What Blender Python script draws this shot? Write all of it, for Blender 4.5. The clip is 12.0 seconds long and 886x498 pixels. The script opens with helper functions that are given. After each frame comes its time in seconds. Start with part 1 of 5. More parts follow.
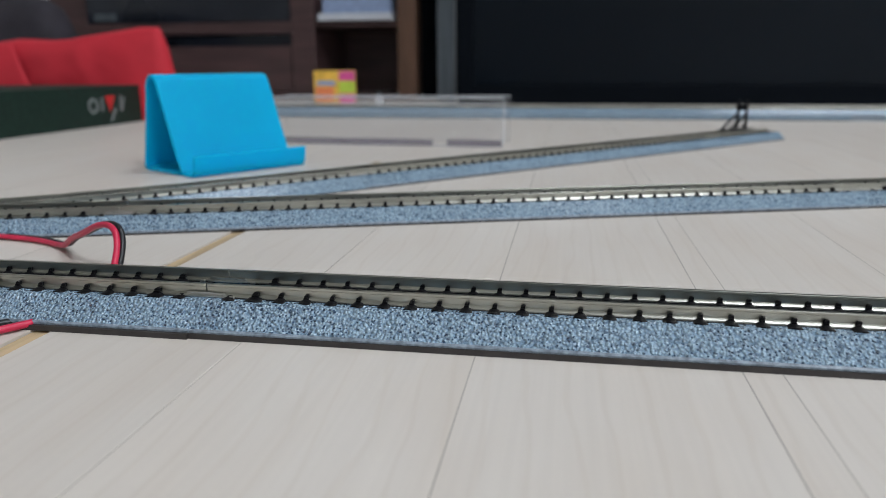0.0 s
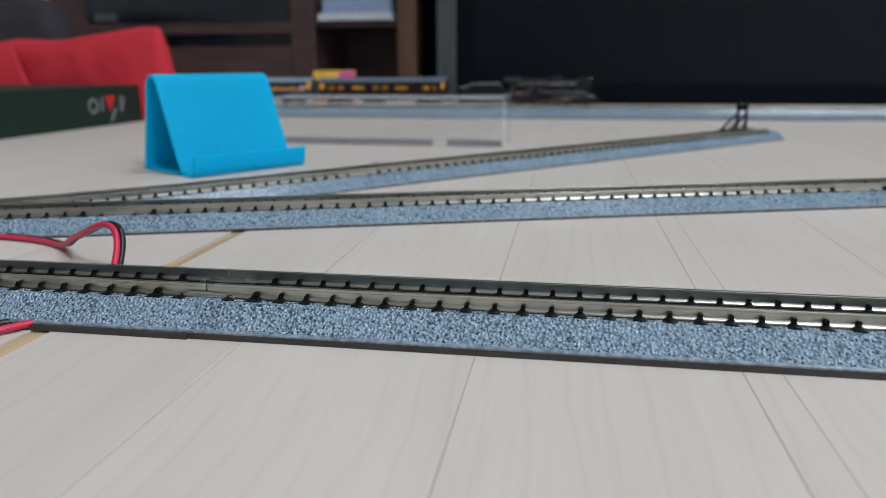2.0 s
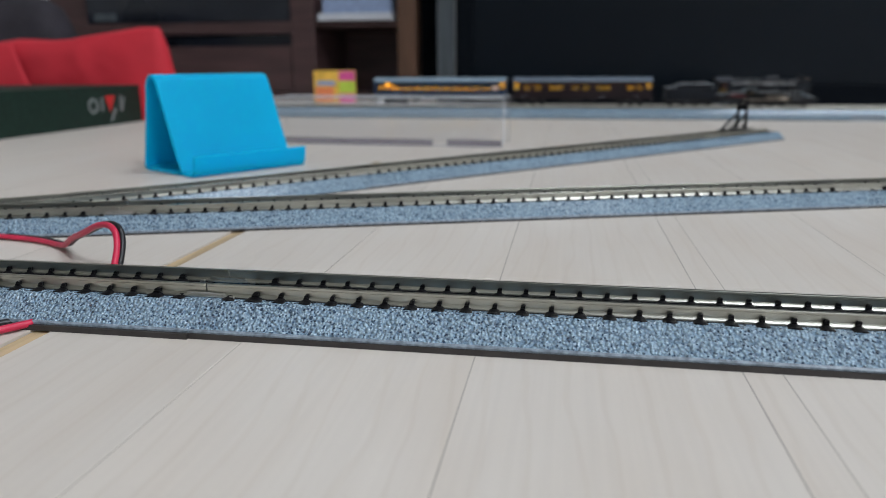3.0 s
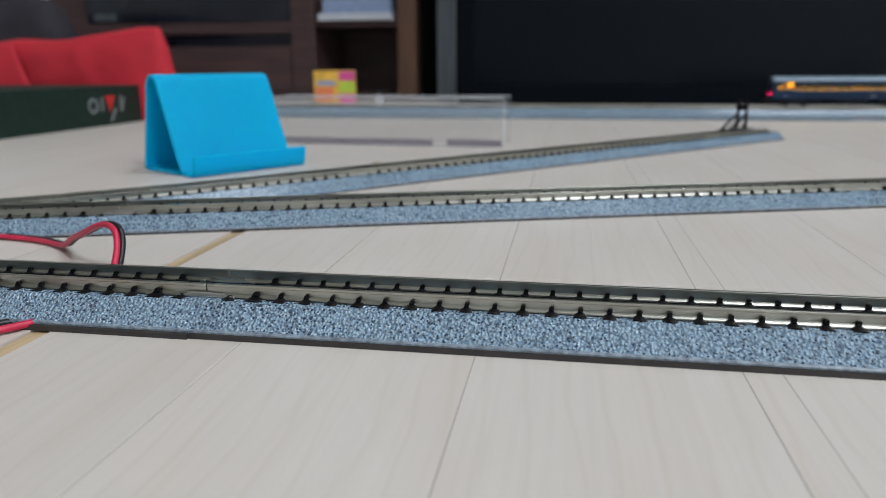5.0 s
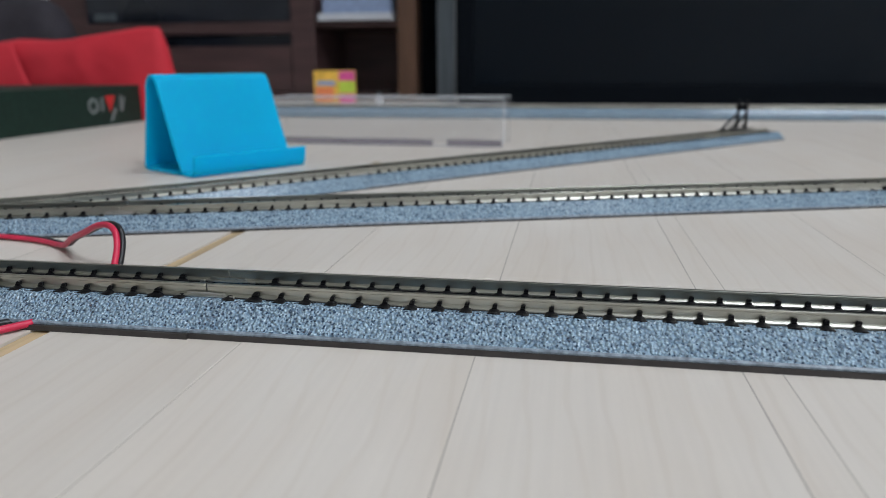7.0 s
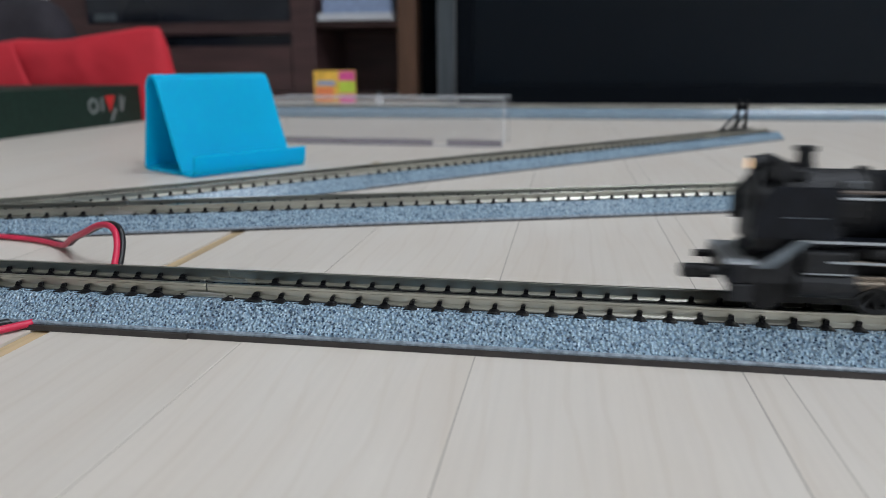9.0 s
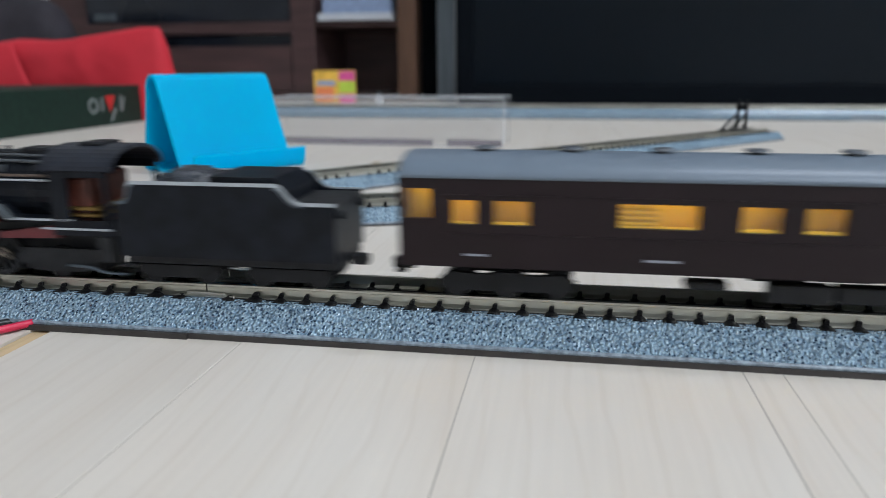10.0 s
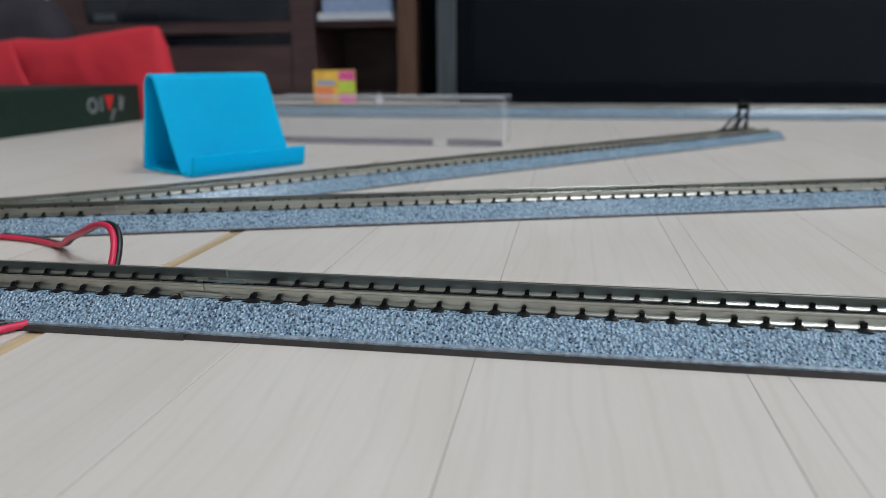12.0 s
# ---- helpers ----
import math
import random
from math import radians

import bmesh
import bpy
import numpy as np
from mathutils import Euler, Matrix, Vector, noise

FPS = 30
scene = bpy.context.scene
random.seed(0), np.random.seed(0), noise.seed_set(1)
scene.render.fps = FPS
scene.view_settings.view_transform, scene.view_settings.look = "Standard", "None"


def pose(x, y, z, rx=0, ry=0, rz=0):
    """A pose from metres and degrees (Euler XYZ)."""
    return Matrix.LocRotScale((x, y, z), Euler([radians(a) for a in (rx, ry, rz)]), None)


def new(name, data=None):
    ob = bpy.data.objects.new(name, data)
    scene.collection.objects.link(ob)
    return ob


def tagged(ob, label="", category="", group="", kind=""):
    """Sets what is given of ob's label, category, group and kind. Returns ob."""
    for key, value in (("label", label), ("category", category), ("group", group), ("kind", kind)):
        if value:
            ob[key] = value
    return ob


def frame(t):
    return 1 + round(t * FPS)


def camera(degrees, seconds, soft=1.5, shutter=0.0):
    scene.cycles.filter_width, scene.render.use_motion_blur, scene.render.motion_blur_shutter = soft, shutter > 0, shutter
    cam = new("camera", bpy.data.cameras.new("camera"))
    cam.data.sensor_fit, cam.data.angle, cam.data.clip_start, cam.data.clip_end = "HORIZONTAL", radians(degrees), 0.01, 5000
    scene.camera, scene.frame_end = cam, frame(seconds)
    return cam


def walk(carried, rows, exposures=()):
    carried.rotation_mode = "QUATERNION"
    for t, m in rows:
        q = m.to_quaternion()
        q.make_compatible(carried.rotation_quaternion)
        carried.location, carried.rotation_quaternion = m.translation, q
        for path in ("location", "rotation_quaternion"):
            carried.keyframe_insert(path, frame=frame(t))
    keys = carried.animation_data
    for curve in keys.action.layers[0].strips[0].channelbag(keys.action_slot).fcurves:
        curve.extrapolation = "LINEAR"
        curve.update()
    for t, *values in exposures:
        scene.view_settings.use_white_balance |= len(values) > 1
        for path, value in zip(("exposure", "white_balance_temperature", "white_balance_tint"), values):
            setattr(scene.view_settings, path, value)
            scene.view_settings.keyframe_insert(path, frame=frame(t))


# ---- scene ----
MM = 0.001


def mm(x, y, z, rx=0, ry=0, rz=0):
    """A pose from millimetres and degrees."""
    return pose(x * MM, y * MM, z * MM, rx, ry, rz)


# ---- camera: a phone lying low on the floor ----
cam = camera(62.6, 12.0, soft=0.8, shutter=0.34)
cam.data.dof.use_dof = True
cam.data.dof.focus_distance = 0.144
cam.data.dof.aperture_fstop = 21.0


def eye(ahead):
    """The phone's pose, pushed a few millimetres ahead along its view."""
    return mm(57.4, -130.4, 48.5, 90 - 14.118, 0, 9.666) @ pose(0, 0, 0, 0, 0, -0.3) @ mm(0, 0, -ahead)


walk(cam, [(t, eye(d)) for t, d in ((0.0, 0), (4.0, 0), (8.0, 0), (10.2, 0), (10.5, 4.0), (10.8, 0.8), (11.1, 2.2), (11.5, 2.2), (12.0, 1.6))],
     exposures=[(0.0, 0.0, 6500, 10), (9.0, 0.0, 6480, 9.5), (9.6, 0.15, 6400, 9), (10.2, 0.22, 6330, 8), (10.8, 0.22, 6280, 7.5), (11.2, 0.15, 6280, 7.5), (11.6, 0.05, 6330, 8), (12.0, 0.0, 6420, 9)])

# ---- light: two round ceiling lamps, white walls, a weak grey surround ----
world = bpy.data.worlds.new("room_air")
scene.world = world
world.use_nodes = True
world.node_tree.nodes["Background"].inputs[0].default_value = (0.75, 0.85, 1.0, 1)
world.node_tree.nodes["Background"].inputs[1].default_value = 0.05
for place, power in (((1.55, -1.45, 2.30), 61), ((0.88, 0.34, 2.30), 20)):
    lamp_data = bpy.data.lights.new("ceiling_lamp", "AREA")
    lamp_data.shape, lamp_data.size, lamp_data.energy, lamp_data.color = "DISK", 0.62, power, (0.85, 0.905, 1.0)
    lamp = new("ceiling_lamp", lamp_data)
    lamp.matrix_world = pose(*place)
    tagged(lamp, "round white ceiling lamp shining over the floor", "lamp", "ceiling lamps")


# ---- materials ----
def material(name, base, rough=0.5, metal=0.0, spread=0.12, scale=(200, 200, 200), bump=0.0, fine=1500, spec=0.5, second=None, per=0.0):
    """A surface with coarse and fine variation of its colour and roughness, and fine relief. Scales are in waves a metre."""
    m = bpy.data.materials.new(name)
    m.use_nodes = True
    n, l = m.node_tree.nodes, m.node_tree.links
    b = n["Principled BSDF"]
    b.inputs["Metallic"].default_value = metal
    b.inputs["Specular IOR Level"].default_value = spec
    co = n.new("ShaderNodeTexCoord")
    mp = n.new("ShaderNodeMapping")
    mp.inputs["Scale"].default_value = scale
    l.new(co.outputs["Object"], mp.inputs["Vector"])
    a = n.new("ShaderNodeTexNoise")
    a.inputs["Scale"].default_value, a.inputs["Detail"].default_value = 1.0, 5
    l.new(mp.outputs[0], a.inputs["Vector"])
    r = n.new("ShaderNodeValToRGB")
    lo = second or tuple(c * (1 - spread) for c in base)
    hi = base if second else tuple(min(1, c * (1 + spread)) for c in base)
    r.color_ramp.elements[0].position, r.color_ramp.elements[1].position = 0.35, 0.65
    r.color_ramp.elements[0].color, r.color_ramp.elements[1].color = (*lo, 1), (*hi, 1)
    l.new(a.outputs["Fac"], r.inputs[0])
    colour = r.outputs[0]
    if per:
        info = n.new("ShaderNodeObjectInfo")
        hsv = n.new("ShaderNodeHueSaturation")
        rng = n.new("ShaderNodeMapRange")
        rng.inputs[3].default_value, rng.inputs[4].default_value = 1 - per, 1 + per
        l.new(info.outputs["Random"], rng.inputs[0])
        l.new(rng.outputs[0], hsv.inputs["Value"])
        l.new(colour, hsv.inputs["Color"])
        colour = hsv.outputs[0]
    l.new(colour, b.inputs["Base Color"])
    f = n.new("ShaderNodeTexNoise")
    f.inputs["Scale"].default_value, f.inputs["Detail"].default_value = fine, 3
    l.new(co.outputs["Object"], f.inputs["Vector"])
    rr = n.new("ShaderNodeMapRange")
    rr.inputs[3].default_value, rr.inputs[4].default_value = max(0.02, rough * 0.8), min(1, rough * 1.2)
    l.new(f.outputs["Fac"], rr.inputs[0])
    l.new(rr.outputs[0], b.inputs["Roughness"])
    if bump:
        bp = n.new("ShaderNodeBump")
        bp.inputs["Strength"].default_value, bp.inputs["Distance"].default_value = bump, 0.0003
        l.new(f.outputs["Fac"], bp.inputs["Height"])
        l.new(bp.outputs[0], b.inputs["Normal"])
    return m


def glow(name, colour, strength):
    m = bpy.data.materials.new(name)
    m.use_nodes = True
    b = m.node_tree.nodes["Principled BSDF"]
    b.inputs["Base Color"].default_value = (*colour, 1)
    b.inputs["Emission Color"].default_value = (*colour, 1)
    b.inputs["Emission Strength"].default_value = strength
    return m


def clear(name, tint=(1, 1, 1), rough=0.05, ior=1.3, alpha=0.12):
    """Thin clear plastic: mostly see-through, with gloss."""
    m = bpy.data.materials.new(name)
    m.use_nodes = True
    n, l = m.node_tree.nodes, m.node_tree.links
    b = n["Principled BSDF"]
    b.inputs["Base Color"].default_value = (*tint, 1)
    b.inputs["Roughness"].default_value = rough
    b.inputs["IOR"].default_value = ior
    b.inputs["Alpha"].default_value = alpha
    return m


def translucent(m, weight, depth):
    """Lets light seep through a thin plastic or cloth."""
    b = m.node_tree.nodes["Principled BSDF"]
    b.inputs["Subsurface Weight"].default_value = weight
    b.inputs["Subsurface Radius"].default_value = (0.1, 0.75, 1.0)
    b.inputs["Subsurface Scale"].default_value = depth
    return m


def ballast_material():
    """Moulded grey-blue plastic ballast: small domed grains, a few dark ones, crevice shade painted into the colour."""
    m = material("ballast_plastic", (0.27, 0.36, 0.46), 0.22, spec=1.0)
    n, l = m.node_tree.nodes, m.node_tree.links
    b = n["Principled BSDF"]
    b.inputs["Coat Weight"].default_value, b.inputs["Coat Roughness"].default_value = 0.3, 0.14
    co = n.new("ShaderNodeTexCoord")
    v = n.new("ShaderNodeTexVoronoi")
    v.feature = "SMOOTH_F1"
    v.inputs["Smoothness"].default_value = 0.35
    v.inputs["Scale"].default_value = 1650
    wob = n.new("ShaderNodeTexNoise")
    wob.inputs["Scale"].default_value, wob.inputs["Detail"].default_value = 1500, 1
    l.new(co.outputs["Object"], wob.inputs["Vector"])
    shift = n.new("ShaderNodeVectorMath")
    shift.operation = "MULTIPLY_ADD"
    shift.inputs[1].default_value = (0.0003, 0.0003, 0.0003)
    l.new(wob.outputs["Color"], shift.inputs[0])
    l.new(co.outputs["Object"], shift.inputs[2])
    l.new(shift.outputs[0], v.inputs["Vector"])
    r = n.new("ShaderNodeValToRGB")
    els = r.color_ramp.elements
    els[0].position, els[0].color = 0.02, (0.12, 0.19, 0.27, 1)
    els[1].position, els[1].color = 0.12, (0.265, 0.385, 0.485, 1)
    x = els.new(0.8)
    x.color = (0.38, 0.53, 0.645, 1)
    sep = n.new("ShaderNodeSeparateColor")
    l.new(v.outputs["Color"], sep.inputs[0])
    l.new(sep.outputs[0], r.inputs[0])
    # shade in the hollows between grains, multiplied into the colour
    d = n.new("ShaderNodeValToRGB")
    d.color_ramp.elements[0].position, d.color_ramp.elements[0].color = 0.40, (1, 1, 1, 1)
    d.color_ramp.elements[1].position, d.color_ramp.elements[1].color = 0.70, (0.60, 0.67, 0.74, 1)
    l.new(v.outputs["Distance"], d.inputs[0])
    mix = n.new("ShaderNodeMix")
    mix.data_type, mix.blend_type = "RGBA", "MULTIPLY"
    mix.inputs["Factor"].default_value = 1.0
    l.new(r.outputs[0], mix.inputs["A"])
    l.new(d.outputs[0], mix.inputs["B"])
    # small dark pits, denser in some stretches
    patch = n.new("ShaderNodeTexNoise")
    patch.inputs["Scale"].default_value, patch.inputs["Detail"].default_value = 60, 2
    l.new(co.outputs["Object"], patch.inputs["Vector"])
    pit = n.new("ShaderNodeTexVoronoi")
    pit.inputs["Scale"].default_value = 1250
    l.new(shift.outputs[0], pit.inputs["Vector"])
    far = n.new("ShaderNodeMath")
    far.operation = "MULTIPLY_ADD"
    far.inputs[1].default_value = -0.46
    l.new(patch.outputs["Fac"], far.inputs[0])
    l.new(pit.outputs["Distance"], far.inputs[2])
    dr = n.new("ShaderNodeValToRGB")
    dr.color_ramp.elements[0].position, dr.color_ramp.elements[0].color = 0.0, (0.13, 0.19, 0.27, 1)
    dr.color_ramp.elements[1].position, dr.color_ramp.elements[1].color = 0.06, (1, 1, 1, 1)
    l.new(far.outputs[0], dr.inputs[0])
    mix_pits = n.new("ShaderNodeMix")
    mix_pits.data_type, mix_pits.blend_type = "RGBA", "MULTIPLY"
    mix_pits.inputs["Factor"].default_value = 1.0
    l.new(mix.outputs["Result"], mix_pits.inputs["A"])
    l.new(dr.outputs[0], mix_pits.inputs["B"])
    l.new(mix_pits.outputs["Result"], b.inputs["Base Color"])
    bp = n.new("ShaderNodeBump")
    bp.invert = True
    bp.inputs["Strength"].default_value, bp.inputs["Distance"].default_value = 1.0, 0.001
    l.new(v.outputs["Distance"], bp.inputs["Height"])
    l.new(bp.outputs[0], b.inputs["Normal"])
    return m


def floor_material():
    """Whitewashed strip floor: fine streaks along the boards, faint warm stains, tiny marks."""
    m = material("whitewashed_laminate", (0.63, 0.585, 0.53), 0.45, scale=(900, 14, 900), spread=0.017, bump=0.02, per=0.025)
    n, l = m.node_tree.nodes, m.node_tree.links
    b = n["Principled BSDF"]
    old = b.inputs["Base Color"].links[0].from_socket
    co = n.new("ShaderNodeTexCoord")
    mp = n.new("ShaderNodeMapping")
    mp.inputs["Scale"].default_value = (60, 16, 60)
    l.new(co.outputs["Object"], mp.inputs["Vector"])
    info = n.new("ShaderNodeObjectInfo")
    add = n.new("ShaderNodeVectorMath")
    add.operation = "MULTIPLY_ADD"
    add.inputs[1].default_value = (1, 1, 1)
    l.new(mp.outputs[0], add.inputs[0])
    sc = n.new("ShaderNodeVectorMath")
    sc.operation = "SCALE"
    sc.inputs[0].default_value = (37, 91, 13)
    l.new(info.outputs["Random"], sc.inputs["Scale"])
    l.new(sc.outputs[0], add.inputs[2])
    st = n.new("ShaderNodeTexNoise")
    st.inputs["Scale"].default_value, st.inputs["Detail"].default_value = 1.0, 6
    l.new(add.outputs[0], st.inputs["Vector"])
    r = n.new("ShaderNodeValToRGB")
    r.color_ramp.elements[0].position, r.color_ramp.elements[0].color = 0.28, (0.957, 0.932, 0.908, 1)
    r.color_ramp.elements[1].position, r.color_ramp.elements[1].color = 0.62, (1, 1, 1, 1)
    l.new(st.outputs["Fac"], r.inputs[0])
    # thin darker grain lines
    w = n.new("ShaderNodeTexWave")
    w.bands_direction = "X"
    w.inputs["Scale"].default_value, w.inputs["Distortion"].default_value, w.inputs["Detail"].default_value = 0.9, 9.0, 3
    w.inputs["Detail Scale"].default_value = 0.8
    l.new(add.outputs[0], w.inputs["Vector"])
    wr = n.new("ShaderNodeValToRGB")
    wr.color_ramp.elements[0].position, wr.color_ramp.elements[0].color = 0.02, (0.972, 0.964, 0.955, 1)
    wr.color_ramp.elements[1].position, wr.color_ramp.elements[1].color = 0.10, (1, 1, 1, 1)
    l.new(w.outputs["Fac"], wr.inputs[0])
    # tiny specks
    v = n.new("ShaderNodeTexVoronoi")
    v.inputs["Scale"].default_value = 34
    l.new(co.outputs["Object"], v.inputs["Vector"])
    vr = n.new("ShaderNodeValToRGB")
    vr.color_ramp.elements[0].position, vr.color_ramp.elements[0].color = 0.012, (0.55, 0.48, 0.42, 1)
    vr.color_ramp.elements[1].position, vr.color_ramp.elements[1].color = 0.03, (1, 1, 1, 1)
    l.new(v.outputs["Distance"], vr.inputs[0])
    last = old
    for src in (r, wr, vr):
        mix = n.new("ShaderNodeMix")
        mix.data_type, mix.blend_type = "RGBA", "MULTIPLY"
        mix.inputs["Factor"].default_value = 1.0
        l.new(last, mix.inputs["A"])
        l.new(src.outputs[0], mix.inputs["B"])
        last = mix.outputs["Result"]
    l.new(last, b.inputs["Base Color"])
    return m


M_FLOOR = floor_material()
M_RAW = material("raw_yellow_wood", (0.43, 0.32, 0.185), 0.7, scale=(300, 30, 300), spread=0.3, bump=0.2)
M_FILLER = material("grey_joint_dirt", (0.47, 0.435, 0.385), 0.8, scale=(90, 14, 90), second=(0.30, 0.27, 0.24))
M_JOINT = material("dark_joint", (0.14, 0.12, 0.10), 0.9)
M_BASE = material("dark_track_base", (0.035, 0.03, 0.028), 0.6, spread=0.2)
M_LIP = material("smooth_grey_lip", (0.20, 0.245, 0.29), 0.4, spread=0.35, scale=(900, 900, 900))
M_BALLAST = ballast_material()
M_RAIL = material("nickel_rail", (0.44, 0.44, 0.39), 0.32, 1.0, scale=(60, 60, 60), spread=0.13, fine=300)
M_JOINER = material("plated_joiner", (0.52, 0.52, 0.49), 0.3, 1.0)
M_TIE = material("black_plastic_sleeper", (0.004, 0.004, 0.005), 0.45, spec=0.18, spread=0.4, bump=0.2)
M_BLUE = translucent(material("sky_blue_plastic", (0.0, 0.375, 0.71), 0.5, spec=0.12, spread=0.02, scale=(30, 30, 30), bump=0.02, fine=4000), 0.6, 0.010)
M_ACRYL = clear("clear_case_plastic", (0.45, 0.47, 0.50), 0.08, 1.35, 0.05)
M_EDGE = clear("case_edge", (0.95, 0.97, 1.0), 0.15, 1.45, 0.42)
M_TINT = clear("case_foot", (0.16, 0.14, 0.21), 0.2, 1.45, 0.42)
M_GREEN = material("dark_green_card", (0.007, 0.024, 0.017), 0.6, spec=0.3, spread=0.2)
M_WHITE = material("white_print", (0.20, 0.22, 0.22), 0.5)
M_REDPRINT = material("red_print", (0.55, 0.02, 0.02), 0.5)
M_RED = material("red_cloth", (0.52, 0.017, 0.032), 0.8, spread=0.12, scale=(12, 12, 12), bump=0.3, fine=900)
M_DARK = material("dark_grey_fabric", (0.024, 0.021, 0.029), 0.85, spread=0.3, scale=(30, 30, 30), bump=0.3)
M_WOOD = material("brown_walnut_veneer", (0.062, 0.033, 0.033), 0.45, spread=0.22, scale=(10, 10, 90), bump=0.1)
M_OAK = material("warm_brown_board", (0.115, 0.058, 0.034), 0.5, spread=0.3, scale=(60, 60, 8), bump=0.1)
M_SMOKE = material("smoked_glass", (0.012, 0.015, 0.022), 0.12, spread=0.2, scale=(8, 8, 8))
M_TV = material("black_screen", (0.003, 0.0055, 0.009), 0.2, spec=0.13, spread=0.1, scale=(5, 5, 5))
M_BEZEL = material("matt_black_bezel", (0.003, 0.0045, 0.007), 0.75, spec=0.05, spread=0.2)
M_SILVER = material("brushed_grey_metal", (0.145, 0.175, 0.205), 0.35, 0.8, scale=(300, 300, 10), spread=0.2)
M_PAPER = material("white_paper", (0.5, 0.53, 0.58), 0.7, spread=0.05)
M_PALEBLUE = material("pale_blue_cover", (0.25, 0.33, 0.5), 0.6)
M_YELLOW = material("yellow_card", (0.75, 0.45, 0.06), 0.5, spread=0.2, scale=(60, 60, 60))
M_ORANGE = material("orange_card", (0.75, 0.22, 0.08), 0.5)
M_PINK = material("pink_card", (0.65, 0.08, 0.28), 0.5)
M_LIME = material("lime_card", (0.45, 0.6, 0.06), 0.5)
M_WIRE_R = material("red_wire_sheath", (0.58, 0.018, 0.065), 0.4, spread=0.1)
M_WIRE_B = material("black_wire_sheath", (0.01, 0.01, 0.012), 0.4)
M_WALL = material("white_bounce_surface", (0.62, 0.62, 0.6), 0.9, spread=0.04, scale=(20, 20, 20), bump=0.2, fine=600)
M_LOCO = material("satin_black_loco", (0.0068, 0.0085, 0.0125), 0.38, spec=0.19, spread=0.35, scale=(300, 300, 300), bump=0.05)
M_PLUG = material("plain_grey_fitting", (0.055, 0.062, 0.07), 0.45, spread=0.3, scale=(500, 500, 500))
M_LOCO2 = material("weathered_black", (0.0125, 0.0135, 0.016), 0.55, spec=0.3, spread=0.4, scale=(400, 400, 400))
M_ROOFBLACK = material("satin_roof_black", (0.018, 0.021, 0.03), 0.4, spec=0.35, spread=0.2, scale=(300, 300, 300))
M_BOILER = material("glossy_boiler_black", (0.008, 0.010, 0.015), 0.38, spec=0.4, spread=0.3, scale=(300, 300, 300))
M_TRIM = material("pale_grey_trim", (0.36, 0.39, 0.42), 0.35, spread=0.06)
M_ROD = material("steel_rod", (0.27, 0.23, 0.19), 0.38, 1.0)
M_BRASS = material("brass_fitting", (0.30, 0.20, 0.07), 0.45, 1.0)
M_PIPE = material("dull_brown_pipe", (0.09, 0.065, 0.05), 0.45)
M_RUST = material("red_brown_frame", (0.10, 0.014, 0.018), 0.5)
M_BACKHEAD = material("brown_backhead", (0.06, 0.014, 0.008), 0.5, spread=0.4, scale=(600, 600, 600))
M_COAL = material("coal", (0.02, 0.024, 0.032), 0.4, spread=0.6, scale=(800, 800, 800), bump=0.8, fine=1200)
M_BROWN = material("coach_brown", (0.0115, 0.006, 0.0078), 0.36, spread=0.12, spec=0.25, scale=(40, 40, 40))
M_NAVY = material("coach_blue", (0.003, 0.020, 0.052), 0.36, spread=0.1, spec=0.25, scale=(40, 40, 40))
M_VENT = material("dark_grey_vent", (0.07, 0.08, 0.095), 0.5)
M_ROOF = material("grey_roof", (0.125, 0.16, 0.205), 0.42, spread=0.06, scale=(60, 60, 60))
M_ROOF2 = material("pale_grey_roof", (0.235, 0.318, 0.385), 0.42, spread=0.06, scale=(60, 60, 60))
M_UNDER = material("underframe_black", (0.010, 0.0105, 0.012), 0.55, spec=0.25, spread=0.3)
M_SEAT = material("amber_seat_plastic", (0.50, 0.34, 0.03), 0.5, spread=0.15, scale=(150, 150, 150))
M_PANEL = material("amber_partition", (0.60, 0.40, 0.025), 0.5, spread=0.25, scale=(180, 60, 60))
M_BAR = glow("warm_light_bar", (1.0, 0.68, 0.07), 5.4)
# darker copy of the amber seat: shade on the cushions put into the colour
M_CUSHION = material("shaded_amber_cushion", (0.22, 0.13, 0.03), 0.6)
# lighter copy of the partition amber, for places that look more strongly lit
M_BRIGHT = material("brighter_lit_amber", (0.85, 0.57, 0.035), 0.45, spread=0.12, scale=(180, 60, 60))
M_LENS = glow("warm_headlamp_lens", (1.0, 0.68, 0.42), 1.1)
M_TAIL = glow("red_tail_lamp", (1.0, 0.0, 0.12), 6.0)
M_PANE = clear("coach_window", (0.5, 0.5, 0.5), 0.05, 1.45, 0.05)
# dark pane added on one side to dim the window glow
M_SHADE = clear("dimmed_window", (0.06, 0.05, 0.05), 0.1, 1.45, 0.22)
M_FROST = material("frosted_window", (0.55, 0.42, 0.34), 0.5)
M_SILL = material("silver_sill", (0.35, 0.38, 0.45), 0.3, 0.7)


# ---- building helpers; all lengths below are in millimetres ----
def mesh_of(bm, name, mat, smooth=False):
    me = bpy.data.meshes.new(name)
    bmesh.ops.recalc_face_normals(bm, faces=bm.faces)
    bmesh.ops.scale(bm, vec=(MM, MM, MM), verts=bm.verts)
    bm.to_mesh(me)
    bm.free()
    for f in me.polygons:
        f.use_smooth = smooth
    me.materials.append(mat)
    return me


def part(name, bm, mat, parent, label="", smooth=False, m=None):
    ob = new(name, mesh_of(bm, name, mat, smooth))
    ob.parent = parent
    if m is not None:
        ob.matrix_basis = m
    if label:
        ob["label"] = label
    return ob


def thing(name, label, category, m=None, group="", kind=""):
    ob = new(name)
    if m is not None:
        ob.matrix_basis = m
    return tagged(ob, label, category, group, kind)


